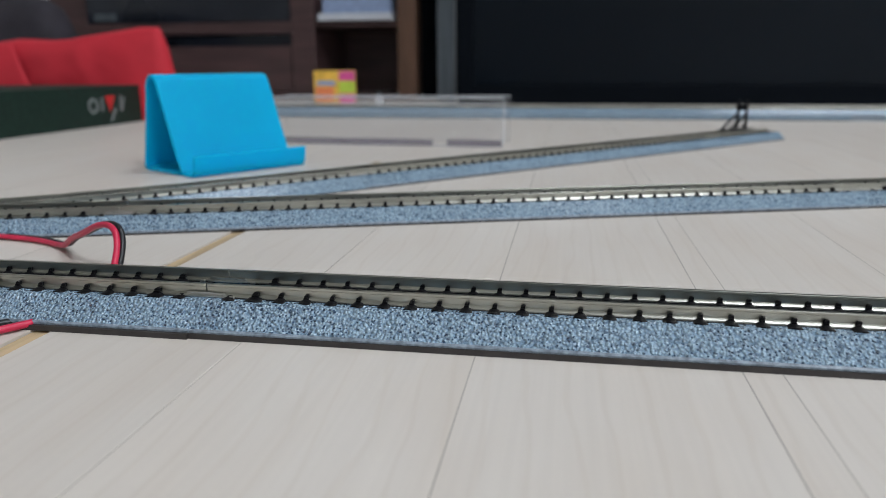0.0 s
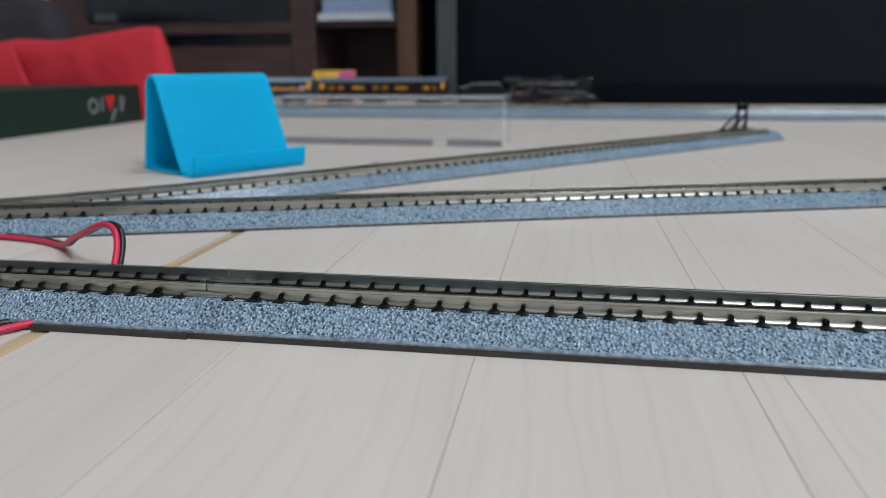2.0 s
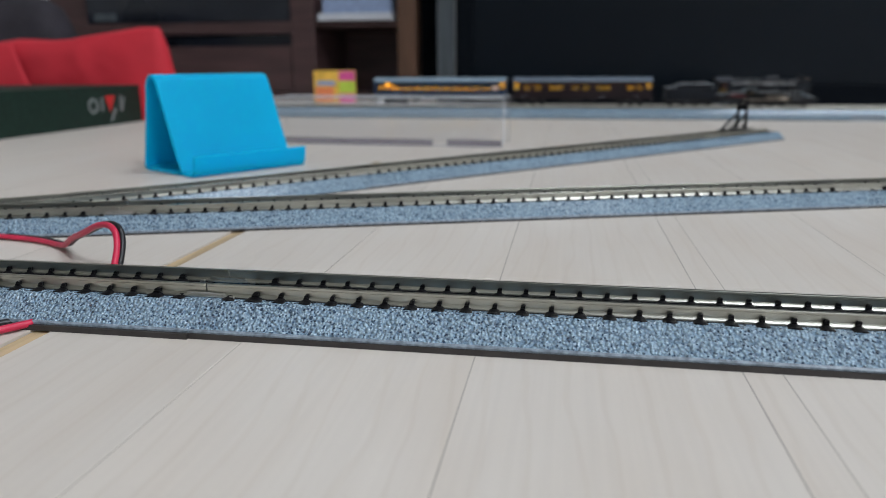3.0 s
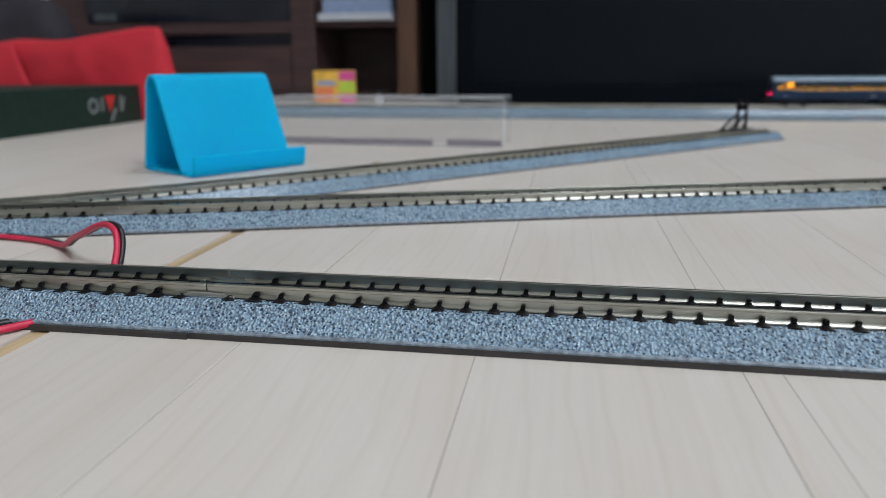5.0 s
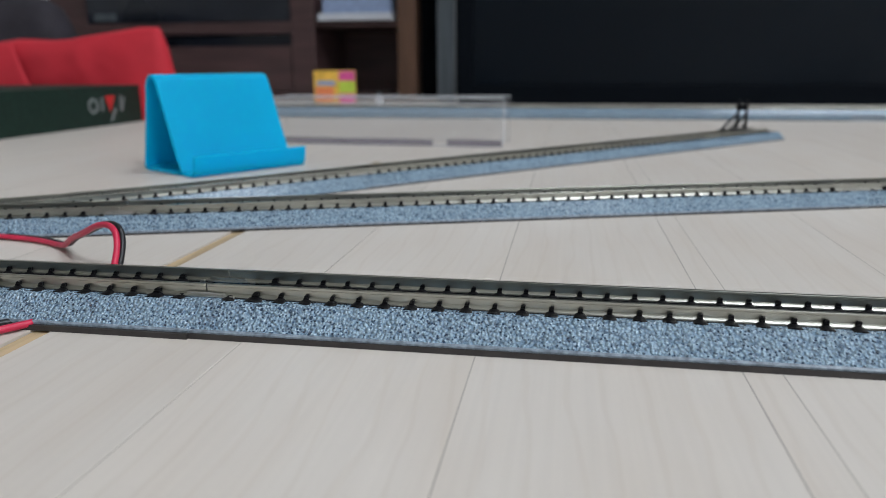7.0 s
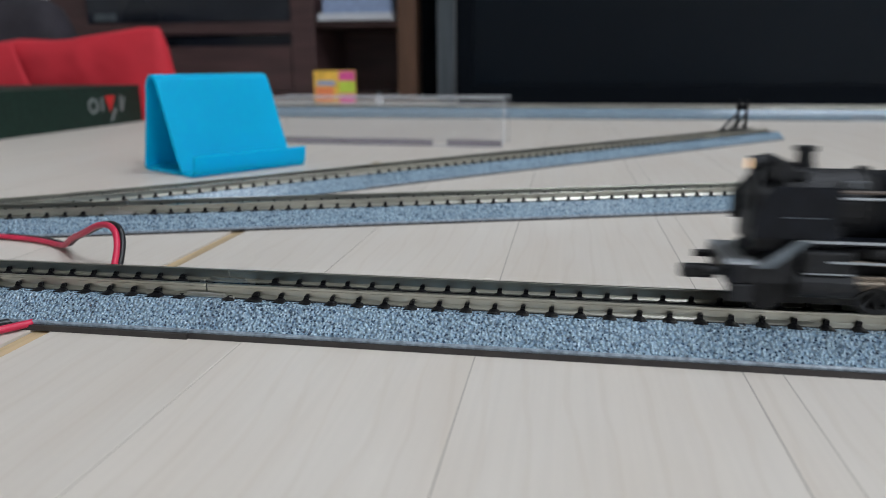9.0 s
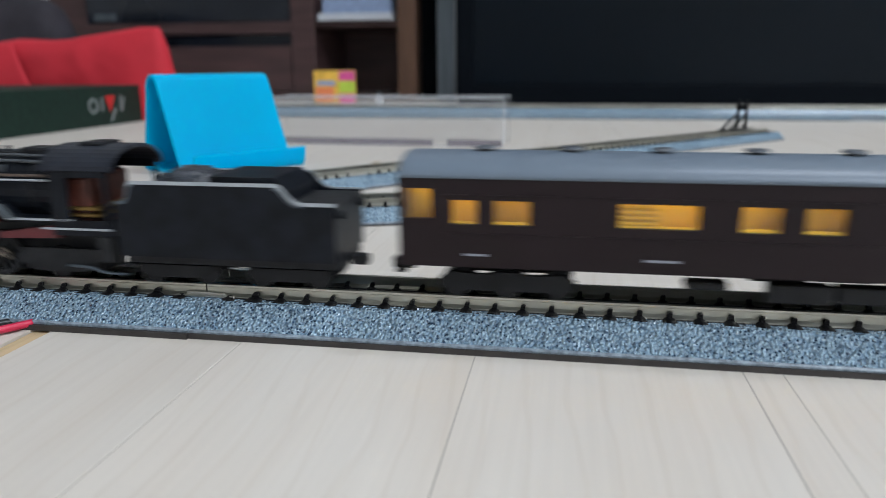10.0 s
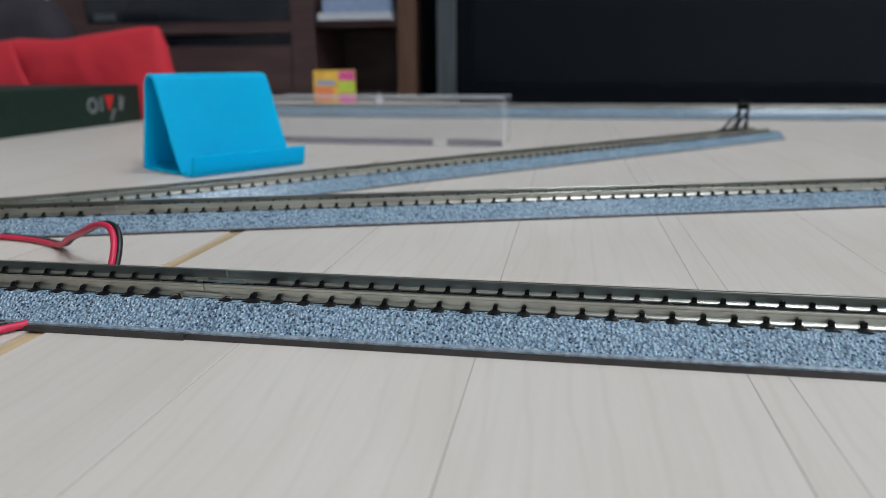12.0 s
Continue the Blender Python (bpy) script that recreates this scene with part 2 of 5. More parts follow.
def box(bm, x0, x1, y0, y1, z0, z1, bevel=0.0, seg=2):
    g = bmesh.ops.create_cube(bm, size=1.0)["verts"]
    for v in g:
        v.co = ((x0 + x1) / 2 + v.co.x * (x1 - x0), (y0 + y1) / 2 + v.co.y * (y1 - y0), (z0 + z1) / 2 + v.co.z * (z1 - z0))
    if bevel:
        es = list({e for v in g for e in v.link_edges})
        bmesh.ops.bevel(bm, geom=es, offset=bevel, segments=seg, profile=0.5, affect="EDGES")
    return bm


def cyl(bm, p0, p1, r0, r1=None, seg=16, caps=True):
    p0, p1 = Vector(p0), Vector(p1)
    d = p1 - p0
    m = Matrix.Translation((p0 + p1) / 2) @ d.to_track_quat("Z", "Y").to_matrix().to_4x4()
    bmesh.ops.create_cone(bm, cap_ends=caps, segments=seg, radius1=r0, radius2=r0 if r1 is None else r1, depth=d.length, matrix=m)
    return bm


def extrude_x(bm, profile, x0, x1):
    """A closed (y, z) outline drawn out from x0 to x1."""
    a = [bm.verts.new((x0, y, z)) for y, z in profile]
    b = [bm.verts.new((x1, y, z)) for y, z in profile]
    bm.faces.new(a)
    bm.faces.new(b[::-1])
    for i in range(len(a)):
        j = (i + 1) % len(a)
        bm.faces.new((a[i], b[i], b[j], a[j]))
    return bm


def extrude_y(bm, profile, y0, y1):
    """A closed (x, z) outline drawn out from y0 to y1."""
    a = [bm.verts.new((x, y0, z)) for x, z in profile]
    b = [bm.verts.new((x, y1, z)) for x, z in profile]
    bm.faces.new(a)
    bm.faces.new(b[::-1])
    for i in range(len(a)):
        j = (i + 1) % len(a)
        bm.faces.new((a[i], b[i], b[j], a[j]))
    return bm


def tube(bm, pts, r, seg=8, smooth_steps=4):
    """A round wire through points."""
    P = [Vector(p) for p in pts]
    Q = []
    for i in range(len(P) - 1):
        p0, p1, p2, p3 = P[max(i - 1, 0)], P[i], P[i + 1], P[min(i + 2, len(P) - 1)]
        for k in range(smooth_steps):
            t = k / smooth_steps
            Q.append(0.5 * (2 * p1 + (p2 - p0) * t + (2 * p0 - 5 * p1 + 4 * p2 - p3) * t * t + (3 * p1 - p0 - 3 * p2 + p3) * t ** 3))
    Q.append(P[-1])
    rings = []
    for i, c in enumerate(Q):
        d = (Q[min(i + 1, len(Q) - 1)] - Q[max(i - 1, 0)]).normalized()
        s = d.cross(Vector((0, 0, 1)))
        s = s.normalized() if s.length > 1e-4 else Vector((1, 0, 0))
        u = s.cross(d)
        rings.append([bm.verts.new(c + r * (math.cos(w) * s + math.sin(w) * u)) for w in [2 * math.pi * k / seg for k in range(seg)]])
    for a, b in zip(rings, rings[1:]):
        for k in range(seg):
            bm.faces.new((a[k], a[(k + 1) % seg], b[(k + 1) % seg], b[k]))
    bm.faces.new(rings[0][::-1])
    bm.faces.new(rings[-1])
    return bm


def B():
    return bmesh.new()


# ---- the room ----
def room():
    fl = new("floor", mesh_of(box(B(), -2200, 2200, -2400, 1700, -60, -3), "floor", M_JOINT))
    tagged(fl, "pale whitewashed wood-strip floor with thin joints", "floor", kind="structure")
    # walls and ceiling are added to close the room and bounce fill light
    for nm, b in (("wall_north", (-2200, 2200, 1700, 1800, -60, 2400)), ("wall_south", (-2200, 2200, -2500, -2400, -60, 2400)),
                  ("wall_west", (-2300, -2200, -2500, 1800, -60, 2400)), ("wall_east", (2200, 2300, -2500, 1800, -60, 2400))):
        tagged(new(nm, mesh_of(box(B(), *b), nm, M_WALL)), "plain white wall added to bounce light", "wall", kind="structure")
    tagged(new("ceiling", mesh_of(box(B(), -2300, 2300, -2500, 1800, 2400, 2450), "ceiling", M_WALL)), "plain white ceiling added to bounce light", "ceiling", kind="structure")
    return fl


def planks(fl):
    """Strips about 42.6 mm wide that run away from the camera; one joint is open and shows raw wood."""
    edges = [0.5 + 42.6 * k for k in range(-51, 52)]
    edges = sorted([e for e in edges if not 84 < e < 88 and not 127 < e < 130] + [86.8, 93.0, 132.3])
    shared = {}
    for a, b in zip(edges, edges[1:]):
        open_joint = abs(a + 42.1) < 1
        if open_joint:
            a += 3.9
        w = round(b - a, 2)
        if w not in shared:
            shared[w] = mesh_of(box(B(), 0.1, w - 0.1, -2395, 1695, -3, 0, 0.25 if open_joint else 0.0, 1), "plank", M_FLOOR)
        ob = new("plank", shared[w])
        ob.parent, ob.matrix_basis = fl, mm(a, 0, 0)
    bm = B()
    for e in edges:
        if abs(e + 42.1) > 1:
            box(bm, e - 0.12, e + 0.12, -2390, 1690, -2.9, 0.008)
    part("joint_filler", bm, M_FILLER, fl, "thin grey dirt-filled joints")
    part("joint_filler", box(B(), -42.0, -38.3, 240, 1695, -3, -0.06), M_FLOOR, fl, "pale filler of the wide joint")
    return part("raw_edge", box(B(), -42.0, -38.3, -2395, 239.9, -3, -0.45), M_RAW, fl, "raw yellow wood bared in an open joint")


# ---- track ----
PITCH = 248 / 49
GAUGE = 4.85
RAISE = 1.05  # the oval stands on a dark foot
SEAT = 0.5  # the branch lies almost on the floor
FRONT_Y = -0.3


BED = 4.55  # height of the ballast shoulder


def bed_profile(h=BED, foot=0.0, half=12.45):
    q = half - 0.25
    return [(-half - foot * 0.1, -foot), (-half, 0.25), (-q, 0.6), (-8.3, h - 0.15), (-7.6, h), (-5.8, h), (-3.9, h - 0.75), (3.9, h - 0.75), (5.8, h), (7.6, h), (8.3, h - 0.15), (q, 0.6), (half, 0.25), (half + foot * 0.1, -foot)]


def rail_profile(y):
    """A rail with a broad foot that slopes up to the web."""
    right = [(0.36, 7.0), (0.43, 6.94), (0.43, 6.52), (0.32, 6.4), (0.32, 5.28), (0.42, 5.22), (0.98, 4.82), (1.0, 4.61)]
    return [(y - p, h) for p, h in right[::-1]] + [(y + p, h) for p, h in right]


def base_profile(raised, half=12.25):
    return [(-half, -raised), (-half, -0.02), (half, -0.02), (half, -raised)]


def sleeper_bm(kind="plain"):
    """One moulded sleeper: a bar across, rounded pads outside the rails, thin hooks that clasp the rail foot.
    big: the thicker one beside a joint; flat: the lowered one at a joint, which has no hooks."""
    bm = B()
    w = {"plain": 1.0, "big": 1.45, "flat": 1.05}[kind]
    box(bm, -w * 0.6, w * 0.6, -6.0, 6.0, 4.7, 5.02, 0.08, 1)
    for s in (-1, 1):
        for inner in (False, True):
            if inner and kind == "flat":
                continue
            a, b = (s * 3.75, s * 2.7) if inner else (s * 5.8, s * 7.75)
            rim = [(-1.25, 0.0), (-1.0, 0.16), (-0.5, 0.3), (0.0, 0.34), (0.5, 0.3), (1.0, 0.16), (1.25, 0.0)]
            low = [bm.verts.new((x * w, a, 4.72)) for x in (-1.25, 1.25)]
            back = [bm.verts.new((x * w * 0.85, a, 5.05 + h * 1.5)) for x, h in rim]
            fore = [bm.verts.new((x * w, b - (b - a) * 0.12 * abs(x), 5.0 + h * 0.8)) for x, h in rim]
            toe = [bm.verts.new((x * w * 0.92, b, 4.72)) for x in (-1.25, 1.25)]
            for i in range(6):
                bm.faces.new((back[i], back[i + 1], fore[i + 1], fore[i]))
            bm.faces.new((toe[0], *fore, toe[1]))
            bm.faces.new((low[0], *back, low[1]))
            bm.faces.new((low[0], back[0], fore[0], toe[0]))
            bm.faces.new((low[1], back[-1], fore[-1], toe[1]))
    if kind != "flat":
        for y in (-GAUGE, GAUGE):
            for s in (-1, 1):
                # a thin post beside the foot and a bent finger over it
                a, b = y + s * 0.95, y + s * 1.3
                extrude_y(bm, [(-0.5 * w, 5.0), (-0.4 * w, 5.8), (0.4 * w, 5.86), (0.6 * w, 5.0)], min(a, b), max(a, b))
                a, b = y + s * 0.44, y + s * 1.1
                extrude_y(bm, [(-0.38 * w, 5.55), (-0.34 * w, 6.1), (-0.08 * w, 6.32), (0.5 * w, 6.26), (0.46 * w, 5.6)], min(a, b), max(a, b))
    bmesh.ops.translate(bm, verts=bm.verts, vec=(0, 0, BED - 5.0))
    return bm


SLEEPER = mesh_of(sleeper_bm(), "sleeper", M_TIE)
SLEEPER_END = mesh_of(sleeper_bm("big"), "sleeper", M_TIE)
SLEEPER_FLAT = mesh_of(sleeper_bm("flat"), "sleeper", M_TIE)


def joiner_bm(y):
    """Folded metal joiner that clasps both rail feet, with bent tabs at its ends."""
    bm = B()
    for s in (-1, 1):
        a, b = y + s * 0.9, y + s * 1.45
        box(bm, -4.6, 4.6, min(a, b), max(a, b), 5.1, 5.42, 0.06, 1)
        a, b = y + s * 0.46, y + s * 1.0
        extrude_y(bm, [(-4.0, 5.4), (-3.7, 5.95), (1.4, 5.95), (1.9, 5.8), (3.6, 5.8), (4.2, 5.4)], min(a, b), max(a, b))
        a, b = y + s * 1.1, y + s * 1.75
        for x in (-5.9, 5.0):
            box(bm, x, x + 1.1, min(a, b), max(a, b), 5.05, 5.5, 0.1, 1)
    bmesh.ops.translate(bm, verts=bm.verts, vec=(0, 0, BED - 5.0))
    return bm


def straight(x, y, turn, length=248.0, label="", near=True, joiners=True, lift=0.0, raised=None, half=12.45, spread=0.2, bare=0.12):
    """A straight section that starts at (x, y) and runs along turn degrees; its rails stop short by bare.
    spread widens the dark foot to stand for the contact shade beside it.
    """
    raised = RAISE if raised is None else raised
    t = thing("track_section", label or "grey-blue ballasted straight toy track section on the floor", "track", mm(x, y, raised + lift, 0, 0, turn), "toy track sections")
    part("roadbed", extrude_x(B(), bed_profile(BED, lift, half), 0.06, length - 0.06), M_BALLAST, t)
    part("base", extrude_x(B(), [(y, z - lift) for y, z in base_profile(raised, half + spread)], 0.06, length - 0.06), M_BASE, t, "dark foot of the roadbed")
    for s in (-1, 1):
        part("lip", extrude_x(B(), [(s * (half + 0.05), 0.02), (s * (half + 0.1), 0.4), (s * (half - 0.15), 0.68), (s * (half - 0.5), 0.7), (s * (half - 0.5), 0.02)], 0.08, length - 0.08), M_LIP, t, "smooth grey lip of the roadbed")
        part("rail", extrude_x(B(), rail_profile(s * GAUGE), 0.12, length - bare), M_RAIL, t, "bare nickel rail")
        web = B()
        for k in (-1, 1):
            a, b = s * GAUGE + k * 0.7, s * GAUGE + k * 1.42
            box(web, 3.2, length - 3.2, min(a, b), max(a, b), BED - 0.4, BED + 0.05)
        part("sleeper_web", web, M_TIE, t, "black strip that ties the sleepers")
        if joiners:
            part("rail_joiner", joiner_bm(s * GAUGE), M_JOINER, t, "metal rail joiner")
    n = round(length / PITCH)
    if near:
        for k in range(1, n):
            ob = new("sleeper", SLEEPER_FLAT if k in (1, n - 1) else SLEEPER_END if k in (2, n - 2) else SLEEPER)
            ob.parent, ob.matrix_basis = t, mm(k * length / n, 0, 0)
    else:
        sleepers_joined(t, [(k * length / n, 0, 0) for k in range(1, n)])
    return t


def sleepers_joined(t, places):
    vs, fs = [], []
    src_v = [v.co.copy() for v in SLEEPER.vertices]
    src_f = [tuple(p.vertices) for p in SLEEPER.polygons]
    for x, y, a, *up in places:
        m = mm(x, y, up[0] if up else 0) @ Matrix.Rotation(a, 4, "Z")
        o = len(vs)
        vs += [m @ v for v in src_v]
        fs += [tuple(i + o for i in f) for f in src_f]
    me = bpy.data.meshes.new("far_sleeper_row")
    me.from_pydata(vs, [], fs)
    me.materials.append(M_TIE)
    ob = new("far_sleeper_row", me)
    ob.parent = t
    return tagged(ob, kind="stuff")


def bent(frames, label, raised=RAISE, lifted=False, near=False):
    """A track section along (x, y, heading) samples."""
    t = thing("track_section", label, "track", mm(0, 0, raised), "toy track sections")

    def sweep(profile):
        bm = B()
        rings = [[bm.verts.new((x - math.sin(a) * p, y + math.cos(a) * p, h + (tilt(y) if lifted and h > -1 else 0))) for p, h in profile] for x, y, a in frames]
        n = len(profile)
        for r0, r1 in zip(rings, rings[1:]):
            for i in range(n):
                bm.faces.new((r0[i], r0[(i + 1) % n], r1[(i + 1) % n], r1[i]))
        bm.faces.new(rings[0])
        bm.faces.new(rings[-1][::-1])
        return bm
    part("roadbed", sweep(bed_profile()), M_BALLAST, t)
    part("base", sweep(base_profile(raised)), M_LIP if lifted else M_BASE, t, "dark foot of the roadbed")
    for s in (-1, 1):
        part("rail", sweep(rail_profile(s * GAUGE)), M_RAIL, t, "bare nickel rail")
    places, need = [], PITCH / 2
    for (x0, y0, a0), (x1, y1, a1) in zip(frames, frames[1:]):
        d = math.hypot(x1 - x0, y1 - y0)
        while need <= d:
            f = need / d
            yy = y0 + f * (y1 - y0)
            places.append((x0 + f * (x1 - x0), yy, a0 + f * (a1 - a0), tilt(yy) if lifted else 0.0))
            need += PITCH
        need -= d
    if near:
        for x, y, a, up in places:
            ob = new("sleeper", SLEEPER)
            ob.parent, ob.matrix_basis = t, mm(x, y, up) @ Matrix.Rotation(a, 4, "Z")
    else:
        sleepers_joined(t, places)
    return t


BACK_Y, RADIUS, X_RIGHT, X_LEFT = 575.0, 287.5, 299.9, -506.1
LIFT = 3.85  # the far side of the oval lies a little higher


def tilt(y):
    return LIFT * min(1.0, max(0.0, y / BACK_Y))



BRANCH_TURN, SIDING_TURN, SIDING_Y = 18.1, 46.3, 161.0
TO_STOP = 287.0  # along the siding
STOP_POSE = mm(-31.2 + TO_STOP * math.cos(math.radians(SIDING_TURN)), SIDING_Y + TO_STOP * math.sin(math.radians(SIDING_TURN)), 7.0 + SEAT, 0, 0, SIDING_TURN)


def tracks():
    joint = -2 * PITCH
    lab = "grey-blue ballasted straight toy track with bright rails on the floor"
    for k in (-2, -1, 0):
        # wider dark foot on the left sections imitates the deeper shadow there
        straight(joint + 248 * k, FRONT_Y, 0, label=lab, near=k > -2, half=13.4, spread=0.8 if k < 0 else 0.3)
    straight(joint + 248, FRONT_Y, 0, 62.0, label=lab, half=13.4, spread=0.3)
    # the branch that leaves the front line
    d = math.radians(BRANCH_TURN)
    for k, ln in ((-1, 248), (0, 248), (1, 248)):
        s = joint + 248 * k
        s0 = s if k > -1 else joint - 124
        straight(-68.5 + s0 * math.cos(d), 76.4 + s0 * math.sin(d), BRANCH_TURN, ln if k > -1 else 124.0, raised=SEAT, label="grey-blue ballasted toy track section of the branch line")
    # the siding that bends away to the buffer stop
    p0, p1 = Vector((-126.5, 67.6)), Vector((-31.2, SIDING_Y))
    a0, a1 = math.radians(35), math.radians(SIDING_TURN)
    t0, t1 = 118 * Vector((math.cos(a0), math.sin(a0))), 118 * Vector((math.cos(a1), math.sin(a1)))
    pts = []
    for i in range(17):
        t = i / 16
        pts.append((2 * t ** 3 - 3 * t ** 2 + 1) * p0 + (t ** 3 - 2 * t ** 2 + t) * t0 + (-2 * t ** 3 + 3 * t ** 2) * p1 + (t ** 3 - t ** 2) * t1)
    fr = []
    for i, p in enumerate(pts):
        v = pts[min(i + 1, 16)] - pts[max(i - 1, 0)]
        fr.append((p.x, p.y, math.atan2(v.y, v.x)))
    bent(fr, "grey-blue ballasted curved toy track of the siding", SEAT - 0.05, near=True)
    u = Vector((math.cos(a1), math.sin(a1)))
    straight(p1.x + 0.2 * u.x, p1.y + 0.2 * u.y, SIDING_TURN, 248.0, raised=SEAT, label="grey-blue ballasted siding track towards the buffer stop")
    e = p1 + 248.2 * u
    straight(e.x, e.y, SIDING_TURN, 71.0, raised=SEAT, bare=9.0, label="short end piece of siding track under the buffer stop")
    # the far side of the oval and its two curved ends
    for k in (-2, -1, 0):
        straight(joint + 248 * k + 248, BACK_Y, 180, label="far straight of the toy track oval", near=False, lift=LIFT)
    straight(joint + 248 + 62, BACK_Y, 180, 62.0, label="far straight of the toy track oval", near=False, lift=LIFT)
    for cx, first in ((X_RIGHT, -90), (X_LEFT, 90)):
        for q in range(4):
            fr = []
            for i in range(13):
                w = math.radians(first + 45 * q + 45 * i / 12)
                fr.append((cx + RADIUS * math.cos(w), BACK_Y / 2 + RADIUS * math.sin(w), w + math.pi / 2))
            bent(fr, "curved toy track piece at the end of the oval", lifted=True)


def buffer_stop():
    """Old-style stop: two bent posts, raking braces and a short beam."""
    t = thing("buffer_stop", "black plastic buffer stop on the end of the siding", "buffer stop", STOP_POSE)
    for s in (-3.0, 3.0):
        part("post", tube(B(), [(0.3, s, 0), (0.4, s, 7), (0.6, s * 0.9, 14), (1.0, s * 0.85, 19.0)], 0.95, 8, 3), M_TIE, t)
        part("brace", cyl(B(), (-16, s * 1.3, 0), (-0.5, s, 10.6), 0.8, 0.7, 8), M_TIE, t)
        part("brace", cyl(B(), (-7, s * 1.3, 0), (-0.2, s, 5.2), 0.6, 0.6, 8), M_TIE, t)
    part("beam", box(B(), -1.2, 0.0, -4.0, 4.0, 12.6, 15.6, 0.4), M_TIE, t)
    part("base_bar", box(B(), -17, 1.2, -6.0, 6.0, 0.02, 0.6, 0.2), M_TIE, t)


# ---- loose things ----
def phone_stand():
    """One bent strip: upright rear leg, rounded top, sloping front, tray and lip."""
    t = thing("phone_stand", "sky-blue bent plastic phone stand, empty, on the floor", "stand", mm(-114.9, 175.8, 0, 0, 0, 57))
    mid = [(3.0, 0.75), (12.0, 0.75), (24.0, 0.75), (33.5, 0.75), (36.0, 1.3), (36.3, 3.2), (35.6, 6), (31.6, 22), (28.6, 35.5), (27.9, 39.8), (25.9, 43.2), (22.8, 44.6), (19.7, 43.3), (17.4, 39.6), (9.6, 20.5), (2.2, 3.6), (0.6, 1.5), (-1.6, 0.75),
           (-6.0, 0.75), (-8.4, 1.1), (-9.6, 2.6), (-10.6, 8.0), (-10.9, 9.6)]
    pts = []
    P = [Vector(p) for p in mid]
    for i in range(len(P) - 1):
        p0, p1, p2, p3 = P[max(i - 1, 0)], P[i], P[i + 1], P[min(i + 2, len(P) - 1)]
        for k in range(4):
            u = k / 4
            pts.append(0.5 * (2 * p1 + (p2 - p0) * u + (2 * p0 - 5 * p1 + 4 * p2 - p3) * u * u + (3 * p1 - p0 - 3 * p2 + p3) * u ** 3))
    pts.append(P[-1])
    rows = []
    for i, p in enumerate(pts):
        d = (pts[min(i + 1, len(pts) - 1)] - pts[max(i - 1, 0)]).normalized()
        rows.append((p, Vector((-d.y, d.x))))
    w, h = 61.0, 0.75
    ring = [(0.0, -0.6), (0.25, -1.0), (w - 0.25, -1.0), (w, -0.6), (w, 0.6), (w - 0.25, 1.0), (0.25, 1.0), (0.0, 0.6)]
    for nm, i0, i1 in (("base_strip", 0, 14), ("rear_leg", 14, 42), ("front_rest", 42, 66), ("tray", 66, 80), ("tray_lip", 80, len(rows) - 1)):
        bm = B()
        rings = [[bm.verts.new((x, p.x + n.x * h * k, max(0.0, p.y + n.y * h * k))) for x, k in ring] for p, n in rows[i0:i1 + 1]]
        for a, b in zip(rings, rings[1:]):
            for i in range(8):
                bm.faces.new((a[i], a[(i + 1) % 8], b[(i + 1) % 8], b[i]))
        bm.faces.new(rings[0])
        bm.faces.new(rings[-1][::-1])
        part(nm, bm, M_BLUE, t)
    return t


def acrylic_case():
    t = thing("plastic_case", "clear empty plastic display case lying on the floor", "case", mm(-138, 325, 0, 0, 0, -3.4))
    L, W, H = 157, 34, 29.8
    part("case_wall", box(B(), 0, L, 0, 0.9, 0, H), M_ACRYL, t)
    part("case_wall", box(B(), 0, L, W - 0.9, W, 0, H), M_ACRYL, t)
    part("case_wall", box(B(), 0, 0.9, 0.95, W - 0.95, 0, H), M_ACRYL, t)
    part("case_wall", box(B(), L - 0.9, L, 0.95, W - 0.95, 0, H), M_ACRYL, t)
    part("case_top", box(B(), 0.95, L - 0.95, 0.95, W - 0.95, H - 1.0, H - 0.1), M_ACRYL, t)
    part("case_rim", box(B(), -0.4, L + 0.4, -0.5, -0.05, 0, 0.6, 0.1), M_EDGE, t)
    for a, b in ((0.5, 113.5), (122.5, L - 0.5)):
        part("case_foot", box(B(), a, b, -1.3, -0.6, 0.2, 4.2, 0.2), M_TINT, t, "grey tinted foot of the case")
    part("case_rim", box(B(), 0, L, W + 0.05, W + 0.4, H - 0.8, H, 0.1), M_EDGE, t)
    part("case_rim", box(B(), 0, L, -0.45, -0.05, H - 4.2, H - 3.7, 0.1), M_EDGE, t)
    part("case_rim", box(B(), 0, L, -0.4, -0.05, H - 0.8, H, 0.1), M_EDGE, t)
    part("case_edge", box(B(), L + 0.05, L + 0.8, -0.4, 1.2, 2.7, H - 1, 0.2), M_EDGE, t)


